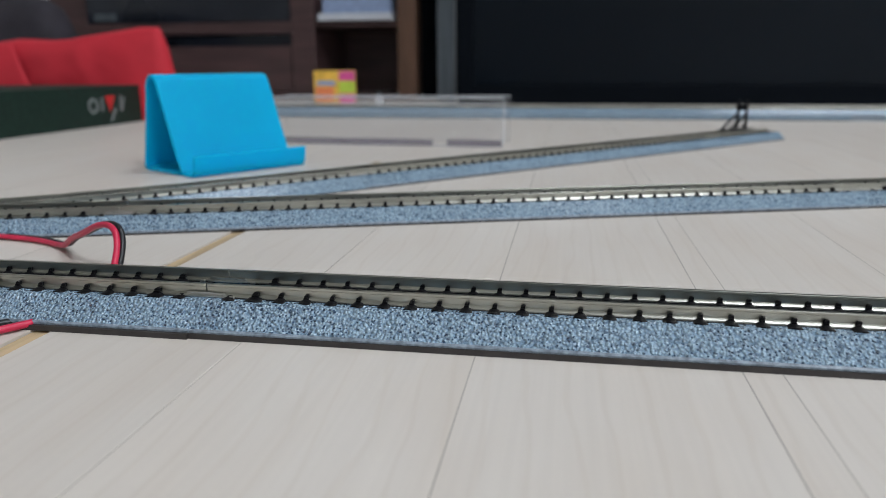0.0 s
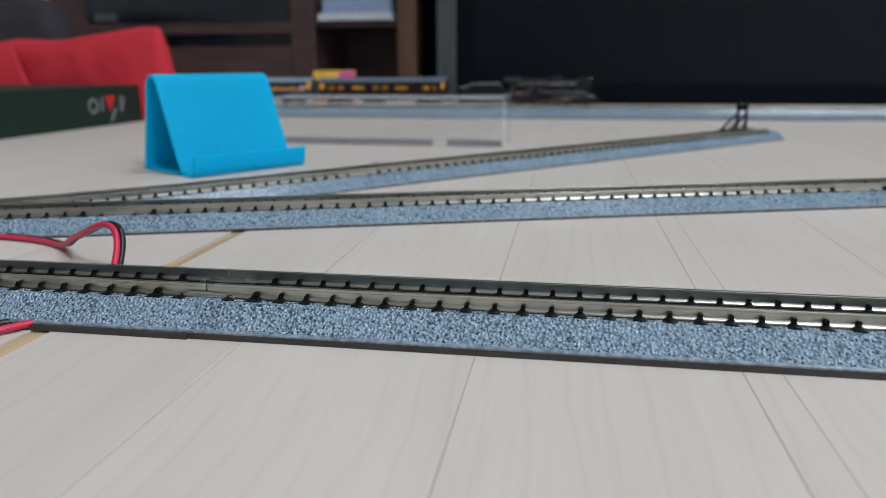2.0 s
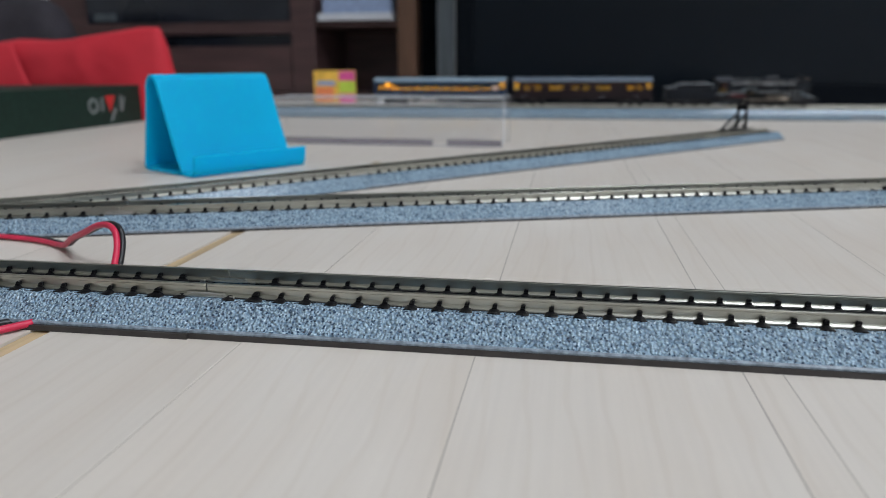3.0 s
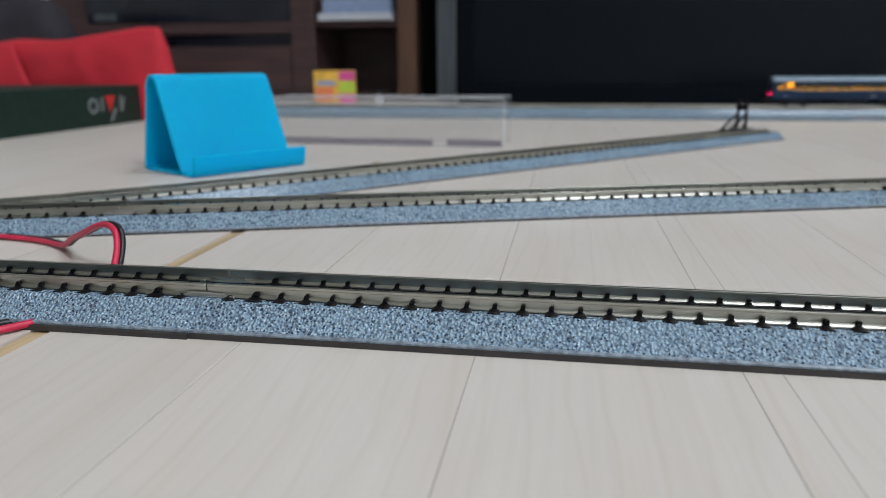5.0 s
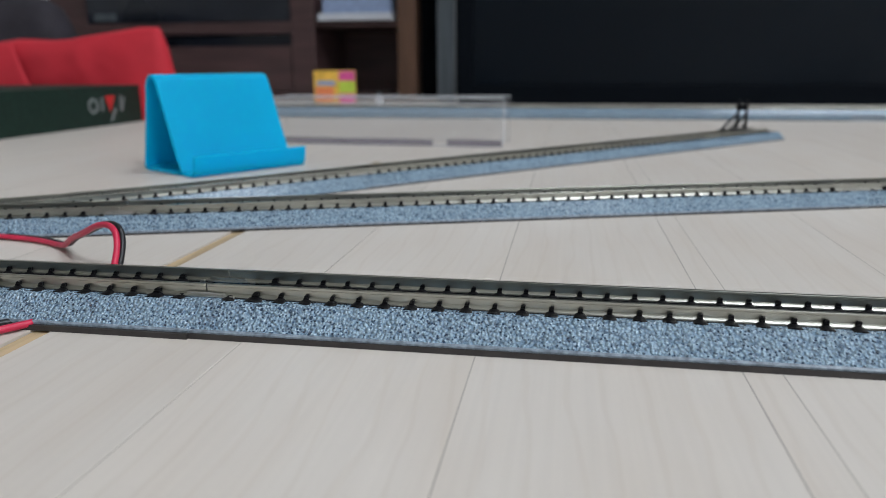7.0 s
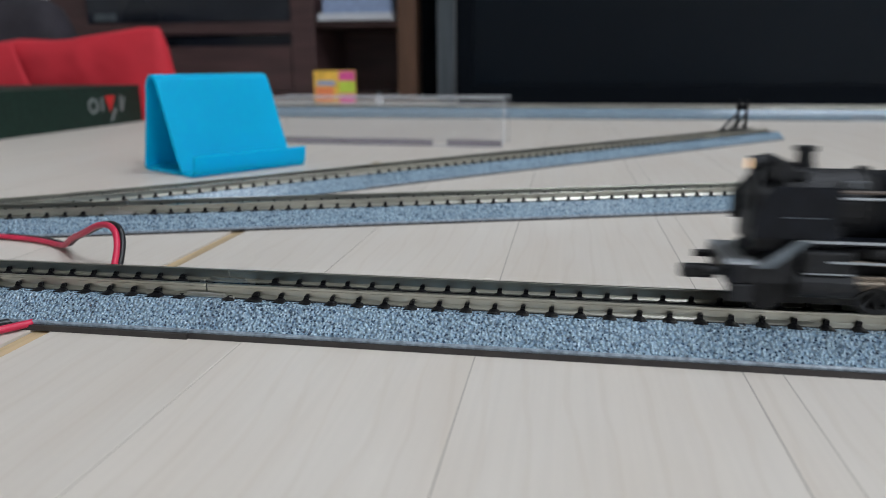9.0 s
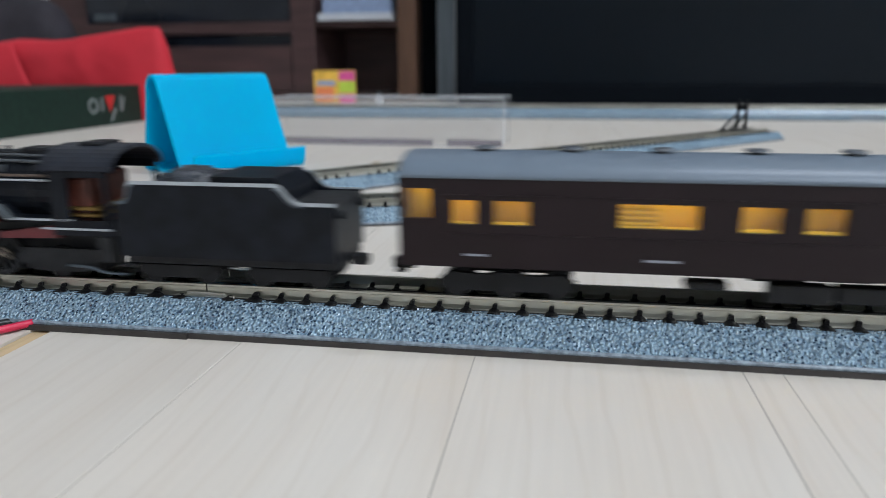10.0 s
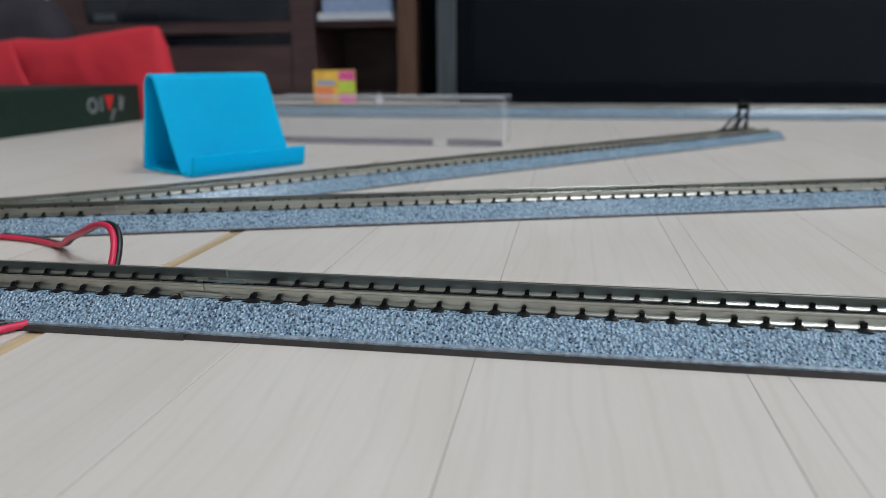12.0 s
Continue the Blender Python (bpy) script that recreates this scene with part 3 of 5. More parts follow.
def green_box():
    t = thing("storage_box", "dark green cardboard model box lying on the floor", "box", mm(-332.5, 318, 0))
    part("box_body", box(B(), -150, 0, 0, 182, 0, 33.0, 1.0), M_GREEN, t)
    # a plain emblem in place of the maker's name
    for y0, y1, z0, z1, mt, nm in ((104, 119, 11, 24, M_WHITE, "print_ring"), (149, 157, 11, 25, M_WHITE, "print_bar")):
        bm = B()
        if nm == "print_ring":
            for k in range(14):
                w0, w1 = 2 * math.pi * k / 14, 2 * math.pi * (k + 1) / 14
                c = ((y0 + y1) / 2, (z0 + z1) / 2)
                q = [(c[0] + r * 7.0 * math.cos(w), c[1] + r * 6.5 * math.sin(w)) for r, w in ((1, w0), (1, w1), (0.62, w1), (0.62, w0))]
                extrude_x(bm, q, 0.05, 0.25)
        else:
            box(bm, 0.05, 0.25, y0, y0 + 2.6, z0, z1)
            extrude_x(bm, [(y0 + 3, z0), (y0 + 8, z0 + 12), (y0 + 5, z0 + 12), (y0 + 2.7, z0 + 5)], 0.05, 0.25)
        part(nm, bm, mt, t, "white printed shape")
    part("print_bar", extrude_x(B(), [(122, 12), (124.4, 12), (125, 24), (122.4, 24)], 0.05, 0.25), M_WHITE, t, "white printed shape")
    part("print_bar", extrude_x(B(), [(133, 3.6), (136, 3.6), (144, 14), (141, 14)], 0.05, 0.25), M_WHITE, t, "white printed shape")
    part("print_triangle", extrude_x(B(), [(134, 11.0), (142, 25), (128, 25)], 0.1, 0.35), M_REDPRINT, t, "red printed triangle")


def cloth_heap(name, label, cat, mat, outline, depth, m, seed):
    """A soft upright bag: an outline (x, z) filled with creased, bulging cloth."""
    t = thing(name, label, cat, m)
    bm = B()
    nx, nz = 64, 24
    x0, x1 = outline[0][0], outline[-1][0]

    def top(x):
        for (a, b), (c, d) in zip(outline, outline[1:]):
            if a <= x <= c:
                return b + (d - b) * (x - a) / (c - a)
        return outline[-1][1]
    for side in (-1, 1):
        g = []
        for i in range(nx + 1):
            u = i / nx
            x = x0 + (x1 - x0) * u
            col = []
            for j in range(nz + 1):
                v = j / nz
                z = top(x) * v
                bulge = depth / 2 * (1 - (2 * u - 1) ** 6) ** 0.5 * (1 - v ** 3) ** 0.5
                crease = 5 * noise.fractal((x / 55 + seed, (z + 0.4 * x) / 45, side), 1.0, 2.0, 3) + 2.0 * noise.noise((x / 23 + 0.3 * z / 20, z / 60 + seed, side))
                col.append(bm.verts.new((x, side * max(0.2, bulge + crease * (1 - (2 * u - 1) ** 6) * (1 - v ** 4)), z)))
            g.append(col)
        for i in range(nx):
            for j in range(nz):
                bm.faces.new((g[i][j], g[i + 1][j], g[i + 1][j + 1], g[i][j + 1]))
    bmesh.ops.remove_doubles(bm, verts=bm.verts, dist=0.6)
    part("cloth", bm, mat, t, smooth=True)
    return t


def bag_fold(bag):
    """A loose flap of the bag that hangs over its front."""
    bm = B()
    n, layers = 14, []
    for inset in (0.0, 1.2):
        g = []
        for i in range(n + 1):
            u = i / n
            row = []
            for j in range(n + 1):
                v = j / n
                x = -96 + 66 * u + 26 * (1 - v)
                z = 26 + 46 * v - 5 * math.sin(math.pi * u) * (1 - v)
                y = -20 * (1 - (min(z, 73) / 76) ** 3) ** 0.5 - 8.0 - 2.5 * math.sin(3.2 * u + 1.5 * v) + inset
                row.append(bm.verts.new((x, y, z)))
            g.append(row)
        for i in range(n):
            for j in range(n):
                bm.faces.new((g[i][j], g[i + 1][j], g[i + 1][j + 1], g[i][j + 1]))
        layers.append(g)
    a, b = layers
    rim = [(i, 0) for i in range(n)] + [(n, j) for j in range(n)] + [(i, n) for i in range(n, 0, -1)] + [(0, j) for j in range(n, 0, -1)]
    for (i, j), (k, l) in zip(rim, rim[1:] + rim[:1]):
        bm.faces.new((a[i][j], a[k][l], b[k][l], b[i][j]))
    part("flap", bm, M_RED, bag, "loose folded red flap", smooth=True)


def sweet_box():
    t = thing("sweets_box", "small yellow, pink and lime printed card box on the floor", "box", mm(-246, 820, 0, 0, 0, 12))
    part("box_body", box(B(), -30, 24, 0, 22, 0, 43, 0.8), M_YELLOW, t)
    part("print_panel", box(B(), -28, -4, -0.3, -0.05, 3, 22), M_ORANGE, t, "orange printed panel")
    part("print_panel", box(B(), -26, -2, -0.3, -0.05, 24, 30), M_PALEBLUE, t, "pale blue printed panel")
    part("print_panel", box(B(), 3, 24.1, -0.3, -0.05, 30, 42), M_PINK, t, "pink printed panel")
    part("print_panel", box(B(), 3, 24.1, -0.3, -0.05, 14, 29), M_LIME, t, "lime printed panel")
    part("print_panel", box(B(), 3, 24.1, -0.3, -0.05, 1, 13), M_PINK, t, "pink printed panel")
    s = thing("small_bottle", "tiny clear bottle standing on the floor", "bottle", mm(-188, 815, 0))
    part("bottle", cyl(B(), (0, 0, 0), (0, 0, 10), 5.5, 5.5, 12), M_EDGE, s)
    part("cap", cyl(B(), (0, 0, 10.05), (0, 0, 16), 3, 2.4, 12), M_SILVER, s)


def cabinet():
    """Low television cabinet: glass-fronted bay, drawer bay and an open bay with a shelf."""
    t = thing("tv_cabinet", "dark walnut television cabinet with smoked glass door and open bay", "cabinet", mm(0, 930, 0))
    D = 380
    part("side_panel", box(B(), -735, -676, 0, D, 0, 420, 1), M_WOOD, t)
    part("side_panel", box(B(), -346, -310, -4, D, 0, 420, 1), M_WOOD, t)
    part("side_panel", box(B(), -187, -160, -4, D, 0, 420, 1), M_OAK, t, "warm brown side panel")
    part("back_panel", box(B(), -676, -346.2, D - 10, D, 0, 420), M_WOOD, t)
    part("back_panel", box(B(), -309.8, -187.2, 150, 160, 8.1, 420), M_WOOD, t)
    part("top_panel", box(B(), -740, -150, -8, D, 420.1, 445, 2), M_WOOD, t)
    part("bottom_panel", box(B(), -676, -346, 0, D - 10, 0, 12), M_WOOD, t)
    part("bottom_panel", box(B(), -309.8, -187.2, 0, 149.8, 0, 8), M_WOOD, t)
    part("middle_rail", box(B(), -676, -346, -2, D - 12, 96, 112, 1), M_WOOD, t)
    g = part("glass_door", box(B(), -674, -348, 1, 6, 113, 418, 0.6), M_SMOKE, t, "smoked glass door")
    part("maker_plate", box(B(), -662, -625, -0.4, 0.9, 117, 128, 0.3), M_SILVER, g, "small grey printed plate")
    part("slot", box(B(), -674, -348, 8, D - 14, 79, 95), M_SMOKE, t, "dark open slot")
    part("drawer_front", box(B(), -674, -348, 0, 18, 13, 78, 1.2), M_WOOD, t)
    part("shelf", box(B(), -309.8, -187.2, 4, 149.8, 104, 112, 0.8), M_WOOD, t)
    p = thing("paper_stack", "stack of white papers and pale blue booklets on a shelf", "papers", mm(-300, 916, 112))
    part("paper_block", box(B(), -1, 108, 0, 150, 0, 10, 0.8), M_PAPER, p)
    part("booklet", box(B(), 4, 104, 8, 148, 10.1, 30, 0.8), M_PALEBLUE, p, "pale blue booklet")


def television():
    t = thing("television", "large switched-off black flat television standing low on the floor", "television", mm(0, 828, 0))
    part("screen", box(B(), -66, 960, 4, 9, 24, 600), M_TV, t, "black glossy screen")
    for b in ((-85, -66.2, 0, 30, 0.3, 620), (960.2, 980, 0, 30, 0.3, 620), (-66, 960, 0, 30, 600.2, 620), (-66, 960, 0, 30, 0.3, 23.8)):
        part("bezel", box(B(), *b, 0.4), M_BEZEL, t, "narrow black bezel")
    part("back_shell", box(B(), -70, 966, 31, 75, 20, 570, 8), M_UNDER, t)
    s = thing("metal_post", "grey metal rack post between cabinet and television", "post", mm(-113, 905, 0))
    part("post", box(B(), -13, 12, 0, 12, 0, 700, 1.5), M_SILVER, s)
    d = thing("narrow_cabinet", "narrow black cabinet standing beside the walnut one", "cabinet", mm(-140, 960, 0))
    part("front", box(B(), -19, 40, 0, 14, 0, 700, 1.5), M_BEZEL, d)


def wires():
    t = thing("feeder_wire", "twin red and black feeder wire looping under the track", "wire")
    red = [(-150, 62, 1.0), (-125, 55.5, 1.0), (-105, 52, 1.0), (-92, 49.6, 1.0), (-85, 47.0, 1.0), (-79.5, 44.0, 1.2), (-74.5, 40.0, 2.5), (-67.5, 33.8, 5.9), (-60, 28.3, 8.8), (-54, 25, 11.4), (-50.4, 23.4, 12.2), (-47.7, 22.0, 11.9), (-45.9, 20.6, 10.4), (-44.9, 18.8, 7.5), (-44.8, 16.5, 3.6), (-45.5, 14.2, 1.3), (-47, 10, 1.1), (-44.5, 0, 1.1), (-42.6, -12.0, 1.1), (-43.6, -14.8, 1.1), (-47.0, -19.2, 1.1), (-56, -27, 1.1), (-72, -36, 1.1)]
    part("red_strand", tube(B(), red, 0.74, 10, 5), M_WIRE_R, t, "red wire strand", smooth=True)
    blk = [(x + 0.6, y + 1.35, z) for x, y, z in red[:18]] + [(-45.4, -11.6, 0.8), (-47.0, -13.2, 1.0), (-50.6, -16.4, 1.1), (-59.2, -23.2, 1.1), (-75, -32, 1.1)]
    part("black_strand", tube(B(), blk, 0.72, 10, 5), M_WIRE_B, t, "black wire strand", smooth=True)


def crumb():
    rng = random.Random(5)
    bm = B()
    bmesh.ops.create_icosphere(bm, subdivisions=2, radius=0.5 * MM)
    for v in bm.verts:
        v.co = Vector((v.co.x * 2.0, v.co.y * 0.8, max(-0.2 * MM, v.co.z * 0.7))) * rng.uniform(0.8, 1.15)
    ob = new("crumb", mesh_of(bm, "crumb", M_TIE))
    ob.matrix_basis = mm(106.1, 74.3, 0.22, 0, 0, -12)
    return tagged(ob, "tiny dark crumb lying on the pale floor", "crumb")


FLOOR = room()
tracks()
buffer_stop()
phone_stand()
acrylic_case()
green_box()
RED_BAG = cloth_heap("red_bag", "creased red cloth bag lying behind a green box", "bag", M_RED,
           [(-190, 70), (-55, 73.3), (-30, 76), (3, 74.2), (20, 75), (36, 77.5), (66, 81.2), (95, 85), (113, 84.6), (116, 80), (121, 58), (123.5, 44), (127, 14), (128, 0)], 40, mm(-432, 520, 0), 3)
bag_fold(RED_BAG)
cloth_heap("dark_cushion", "dark grey rounded cushion standing on the floor", "cushion", M_DARK,
           [(-220, 120), (-180, 145), (-60, 147), (9, 142), (72, 129), (83, 122), (90, 111), (94, 95), (97, 82), (104, 40), (106, 0)], 90, mm(-640, 705, 0), 7)
sweet_box()
cabinet()
television()
wires()
crumb()


# ---- the train; in every vehicle x runs back from its front end, z from the floor ----
def coach(name, label, body_mat, roof_mat, L, windows, blue):
    t = thing(name, label, "railway coach", group="train vehicles")
    o = -L / 2
    Wd, z0, z1 = 9.4, 13.6, 29.2
    for s in (-1, 1):
        part("side_wall", side_wall(L, s * Wd, z0, z1, windows, o), body_mat, t)
    for x in (0.0, L - 0.8):
        ew = B()
        if blue or x == 0:
            box(ew, o + x, o + x + 0.8, -Wd + 0.82, Wd - 0.82, z0, z1)
            part("end_wall", ew, body_mat, t)
        else:
            for ya, yb, za, zb in ((-Wd + 0.82, 2.7, z0, z1), (6.3, Wd - 0.82, z0, z1), (2.7, 6.3, z0, 22.8), (2.7, 6.3, 27.6, z1)):
                box(ew, o + x, o + x + 0.8, ya, yb, za, zb)
            end = part("end_wall", ew, body_mat, t)
            part("end_window", box(B(), o + x + 0.3, o + x + 0.5, 2.72, 6.28, 22.82, 27.58), M_PANE, end)
            for k in range(5):
                part("blind_slat", box(B(), o + x - 0.6, o + x - 0.4, 2.5, 6.5, 23.0 + k, 23.55 + k), M_BRIGHT, end)
    for x in (-0.25, L + 0.05):
        arch = [(math.cos(w) * (Wd - 0.4), 28.9 + math.sin(w) * 3.25) for w in [math.pi * k / 16 for k in range(17)]]
        part("end_gable", extrude_x(B(), arch + [(-Wd + 0.4, 27.6), (Wd - 0.4, 27.6)], o + x, o + x + 0.2), body_mat, t)
    for s in (-1, 1):
        for k, (a, b, c, d, kind) in enumerate(windows):
            y = s * (Wd - 0.45)
            w = part("window", box(B(), o + a + 0.02, o + b - 0.02, min(y, y - s * 0.2), max(y, y - s * 0.2), c + 0.02, d - 0.02), M_FROST if kind == "frost" else M_SHADE if s > 0 and kind in ("seat", "w") else M_PANE, t)
            if blue and kind in ("seat", "frost"):
                part("window_sill", box(B(), o + a - 0.3, o + b + 0.3, s * Wd - 0.16, s * Wd + 0.16, c - 0.55, c - 0.15), M_SILL, w, "thin silver sill")
        part("belt_rail", box(B(), o + 8, o + L - 8, s * Wd - 0.1, s * Wd + 0.1, 19.3, 19.6), body_mat, t)
        part("belt_rail", box(B(), o + 8, o + (109.3 if blue else L - 8), s * Wd - 0.1, s * Wd + 0.1, 26.0, 26.3), body_mat, t)
        for xx, ww in ((L * 0.33, 5.5), (L * 0.09, 4), (L * 0.9, 4)):
            part("printed_mark", box(B(), o + xx, o + xx + ww, s * (Wd + 0.03) - 0.02, s * (Wd + 0.03) + 0.02, 15.6, 16.0), M_SILL, t, "tiny unreadable white print")
    # roof with rounded ends
    bm = B()
    prof = [(math.cos(w) * (Wd + 0.25), 29.0 + math.sin(w) * 3.8) for w in [math.pi * k / 18 for k in range(19)]]
    rings = []
    for x, f in ((0.0, 0.95), (0.4, 0.985), (1.0, 1.0), (5, 1.0), (L - 5, 1.0), (L - 1.0, 1.0), (L - 0.4, 0.985), (L, 0.95)):
        rings.append([bm.verts.new((o + x, y * (0.92 + 0.08 * f), 29.0 + (z - 29.0) * f)) for y, z in prof])
    for r0, r1 in zip(rings, rings[1:]):
        for i in range(len(prof) - 1):
            bm.faces.new((r0[i], r0[i + 1], r1[i + 1], r1[i]))
        bm.faces.new((r0[-1], r0[0], r1[0], r1[-1]))
    bm.faces.new(rings[0])
    bm.faces.new(rings[-1][::-1])
    part("roof", bm, roof_mat, t, "grey arched roof", smooth=True)
    for k in range(9 if blue else 8):
        x = o + (10.0 + 14.0 * k if blue else 14.0 + 15.3 * k)
        v = B()
        cyl(v, (x, 0, 32.5), (x, 0, 33.2), 1.4, 1.2, 12)
        cyl(v, (x, 0, 33.2), (x, 0, 33.6), 2.1, 1.7, 12)
        part("roof_vent", v, M_VENT, t, "dark round roof vent")
    # inside
    part("light_bar", box(B(), o + 1.3, o + L - 1.3, -8.2, 8.2, 28.5, 28.8), M_BAR, t, "warm glowing light bar")
    part("inner_sill", box(B(), o + 1.2, o + L - 1.2, -8.55, -8.1, 20.8, 21.45), M_BRIGHT, t, "lit amber inner sill")
    part("inner_floor", box(B(), o + 1, o + L - 1, -Wd + 0.9, Wd - 0.9, 16.5, 17.2), M_PANEL, t)
    if blue:
        x = 15.2
        while x < L - 24:
            for s in (-1, 1):
                st = B()
                box(st, o + x + 0.1, o + x + 2.9, s * 4.8 - 3.2, s * 4.8 + 3.2, 17.3, 20.0, 0.3, 1)
                box(st, o + x + 4.5, o + x + 7.5, s * 4.8 - 3.2, s * 4.8 + 3.2, 17.3, 20.0, 0.3, 1)
                seat = part("seat", st, M_CUSHION, t, "moulded amber seat pair in a darker shaded tone")
                part("seat_back", box(B(), o + x + 3.0, o + x + 4.4, s * 4.8 - 3.2, s * 4.8 + 3.2, 17.3, 22.9, 0.3, 1), M_SEAT, seat, "amber seat back")
            x += 9.52
        for x in (5.9, 13.6, L - 17.4, L - 10.9):
            part("partition", box(B(), o + x, o + x + 0.6, -Wd + 0.9, Wd - 0.9, 17.3, 27.7), M_PANEL, t)
        part("partition", box(B(), o + 1.2, o + 13.5, -0.3, 0.3, 17.3, 27.7), M_PANEL, t)
        part("partition", box(B(), o + L - 16.7, o + L - 1.2, -0.3, 0.3, 17.3, 27.7), M_PANEL, t)
    else:
        for s in (-1, 1):
            cuts = (1.2, 8.0, 15.2, 23.5, 43.8, 54.0, 64.2, 76.0, 87.5, 98.0, 108.3, 118.3, L - 1.2)
            for k, (xa, xb) in enumerate(zip(cuts, cuts[1:])):
                # paler pieces imitate windows with stronger light behind them
                part("partition", box(B(), o + xa + 0.05, o + xb - 0.05, s * 5.2 - 0.3, s * 5.2 + 0.3, 17.3, 27.7), (M_BRIGHT if k == 2 else M_PANEL) if s > 0 else M_BRIGHT if k in (1, 4, 8, 11) else M_PANEL, t)
                if k in (3, 7, 11):
                    for q in range(4):
                        part("blind_slat", box(B(), o + xa + 0.4, o + xb - 0.4, s * 7.6 - 0.15, s * 7.6 + 0.15, 21.6 + q * 0.95, 22.0 + q * 0.95), M_BRIGHT, t)
        for x in (7.6, 14.8, 23.2, 34.5, 52.0, 63.6, 77.5, 95.0, 108.0, 118.0):
            part("partition", box(B(), o + x, o + x + 0.6, -Wd + 0.9, Wd - 0.9, 17.3, 27.7), M_PANEL, t)
    # ends
    for x, s in ((0, -1), (L, 1)):
        e = part("end_door", box(B(), o + x - 0.45, o + x + 0.45, -2.4, 2.4, 14.2, 27.4, 0.2), body_mat, t, "gangway door")
        part("door_window", box(B(), o + x + min(s * 0.46, s * 0.6), o + x + max(s * 0.46, s * 0.6), -1.6, 1.6, 21.5, 26.2), M_SMOKE, e)
        cp = B()
        box(cp, o + x + (-1.0 if s > 0 else -3.2), o + x + (3.2 if s > 0 else 1.0), -1.2, 1.2, 10.6, 12.6, 0.3)
        if blue and s > 0:
            box(cp, o + x + 3.0, o + x + 5.4, -2.0, 1.6, 10.3, 13.0, 0.4)
        part("coupler", cp, M_UNDER, t)
        part("end_beam", box(B(), o + x - 0.9, o + x + 0.9, -8.6, 8.6, 11.9, 12.6, 0.15), M_UNDER, t)
        part("step_plate", box(B(), o + x - 1.0, o + x + 1.0, -7, 7, 12.6, 13.4, 0.2), M_UNDER, t)
    if blue:
        for y in (-6.6, 6.6):
            part("tail_lamp", cyl(B(), (o + L + 0.02, y, 18.4), (o + L + 0.3, y, 18.4), 0.68, 0.6, 12), M_TAIL, t, "glowing red tail lamp")
    # underneath
    uf = B()
    box(uf, o + 2, o + L - 2, -6.4, 6.4, 12.7, 13.55)
    part("underframe", uf, M_UNDER, t)
    for s in (-1, 1):
        for a, b, c in ((0.385, 0.44, 10.8), (0.49, 0.57, 9.0), (0.575, 0.655, 9.3)) if not blue else ((0.376, 0.45, 9.0), (0.455, 0.53, 9.3), (0.666, 0.70, 10.0)):
            part("equipment_box", box(B(), o + a * L, o + b * L, s * 6.5 - 1.5, s * 6.5 + 1.5, c, 12.15, 0.3), M_UNDER, t)
    for cx in ((o + 22.0, o + L - 20.0) if blue else (o + 18.6, o + L - 18.3)):
        bg = part("bogie", box(B(), cx - 3, cx + 3, -5, 5, 9.5, 12.15, 0.3), M_UNDER, t)
        axles = (-9, 0, 9) if not blue else (-7.8, 7.8)
        for s in (-1, 1):
            sf = B()
            r = axles[-1] + 3
            extrude_y(sf, [(cx - r, 9.3), (cx - r, 10.8), (cx - r + 2, 12.0), (cx - 4, 11.6), (cx - 2, 12.1), (cx + 2, 12.1), (cx + 4, 11.6), (cx + r - 2, 12.0), (cx + r, 10.8), (cx + r, 9.3), (cx + r - 3, 8.8), (cx + 3, 8.7), (cx - 3, 8.7), (cx - r + 3, 8.8)], s * 6.4 - 0.6, s * 6.4 + 0.6)
            part("side_frame", sf, M_UNDER, bg)
        for ax in axles:
            w = B()
            for s in (-1, 1):
                cyl(w, (cx + ax, s * 4.1, 9.75), (cx + ax, s * 5.3, 9.75), 2.72, 2.72, 20)
            cyl(w, (cx + ax, -5, 9.75), (cx + ax, 5, 9.75), 0.7, 0.7, 8)
            part("wheelset", w, M_LOCO2, bg)
    return t


def side_wall(L, y, z0, z1, windows, o):
    """One side of a coach as a single sheet with its window openings cut through."""
    xs = sorted({0.0, L, *[w[0] for w in windows], *[w[1] for w in windows]})
    zs = sorted({z0, z1, *[w[2] for w in windows], *[w[3] for w in windows]})
    bm = B()
    vs = {}

    def vert(x, z):
        if (x, z) not in vs:
            vs[x, z] = bm.verts.new((o + x, y, z))
        return vs[x, z]
    for xa, xb in zip(xs, xs[1:]):
        for za, zb in zip(zs, zs[1:]):
            xm, zm = (xa + xb) / 2, (za + zb) / 2
            if not any(w[0] < xm < w[1] and w[2] < zm < w[3] for w in windows):
                bm.faces.new((vert(xa, za), vert(xb, za), vert(xb, zb), vert(xa, zb)))
    inner = bmesh.ops.duplicate(bm, geom=list(bm.verts) + list(bm.edges) + list(bm.faces))
    for v in inner["geom"]:
        if isinstance(v, bmesh.types.BMVert):
            v.co.y -= math.copysign(0.8, y)
    rim = [e for e in bm.edges if e.is_boundary]
    pair = {}
    for e in rim:
        a, b = e.verts
        key = tuple(sorted(((round(a.co.x, 4), round(a.co.z, 4)), (round(b.co.x, 4), round(b.co.z, 4)))))
        pair.setdefault(key, []).append(e)
    for es in pair.values():
        if len(es) == 2:
            a, b = es[0].verts
            c, d = es[1].verts
            if (round(a.co.x, 4), round(a.co.z, 4)) != (round(c.co.x, 4), round(c.co.z, 4)):
                c, d = d, c
            bm.faces.new((a, b, d, c))
    return bm


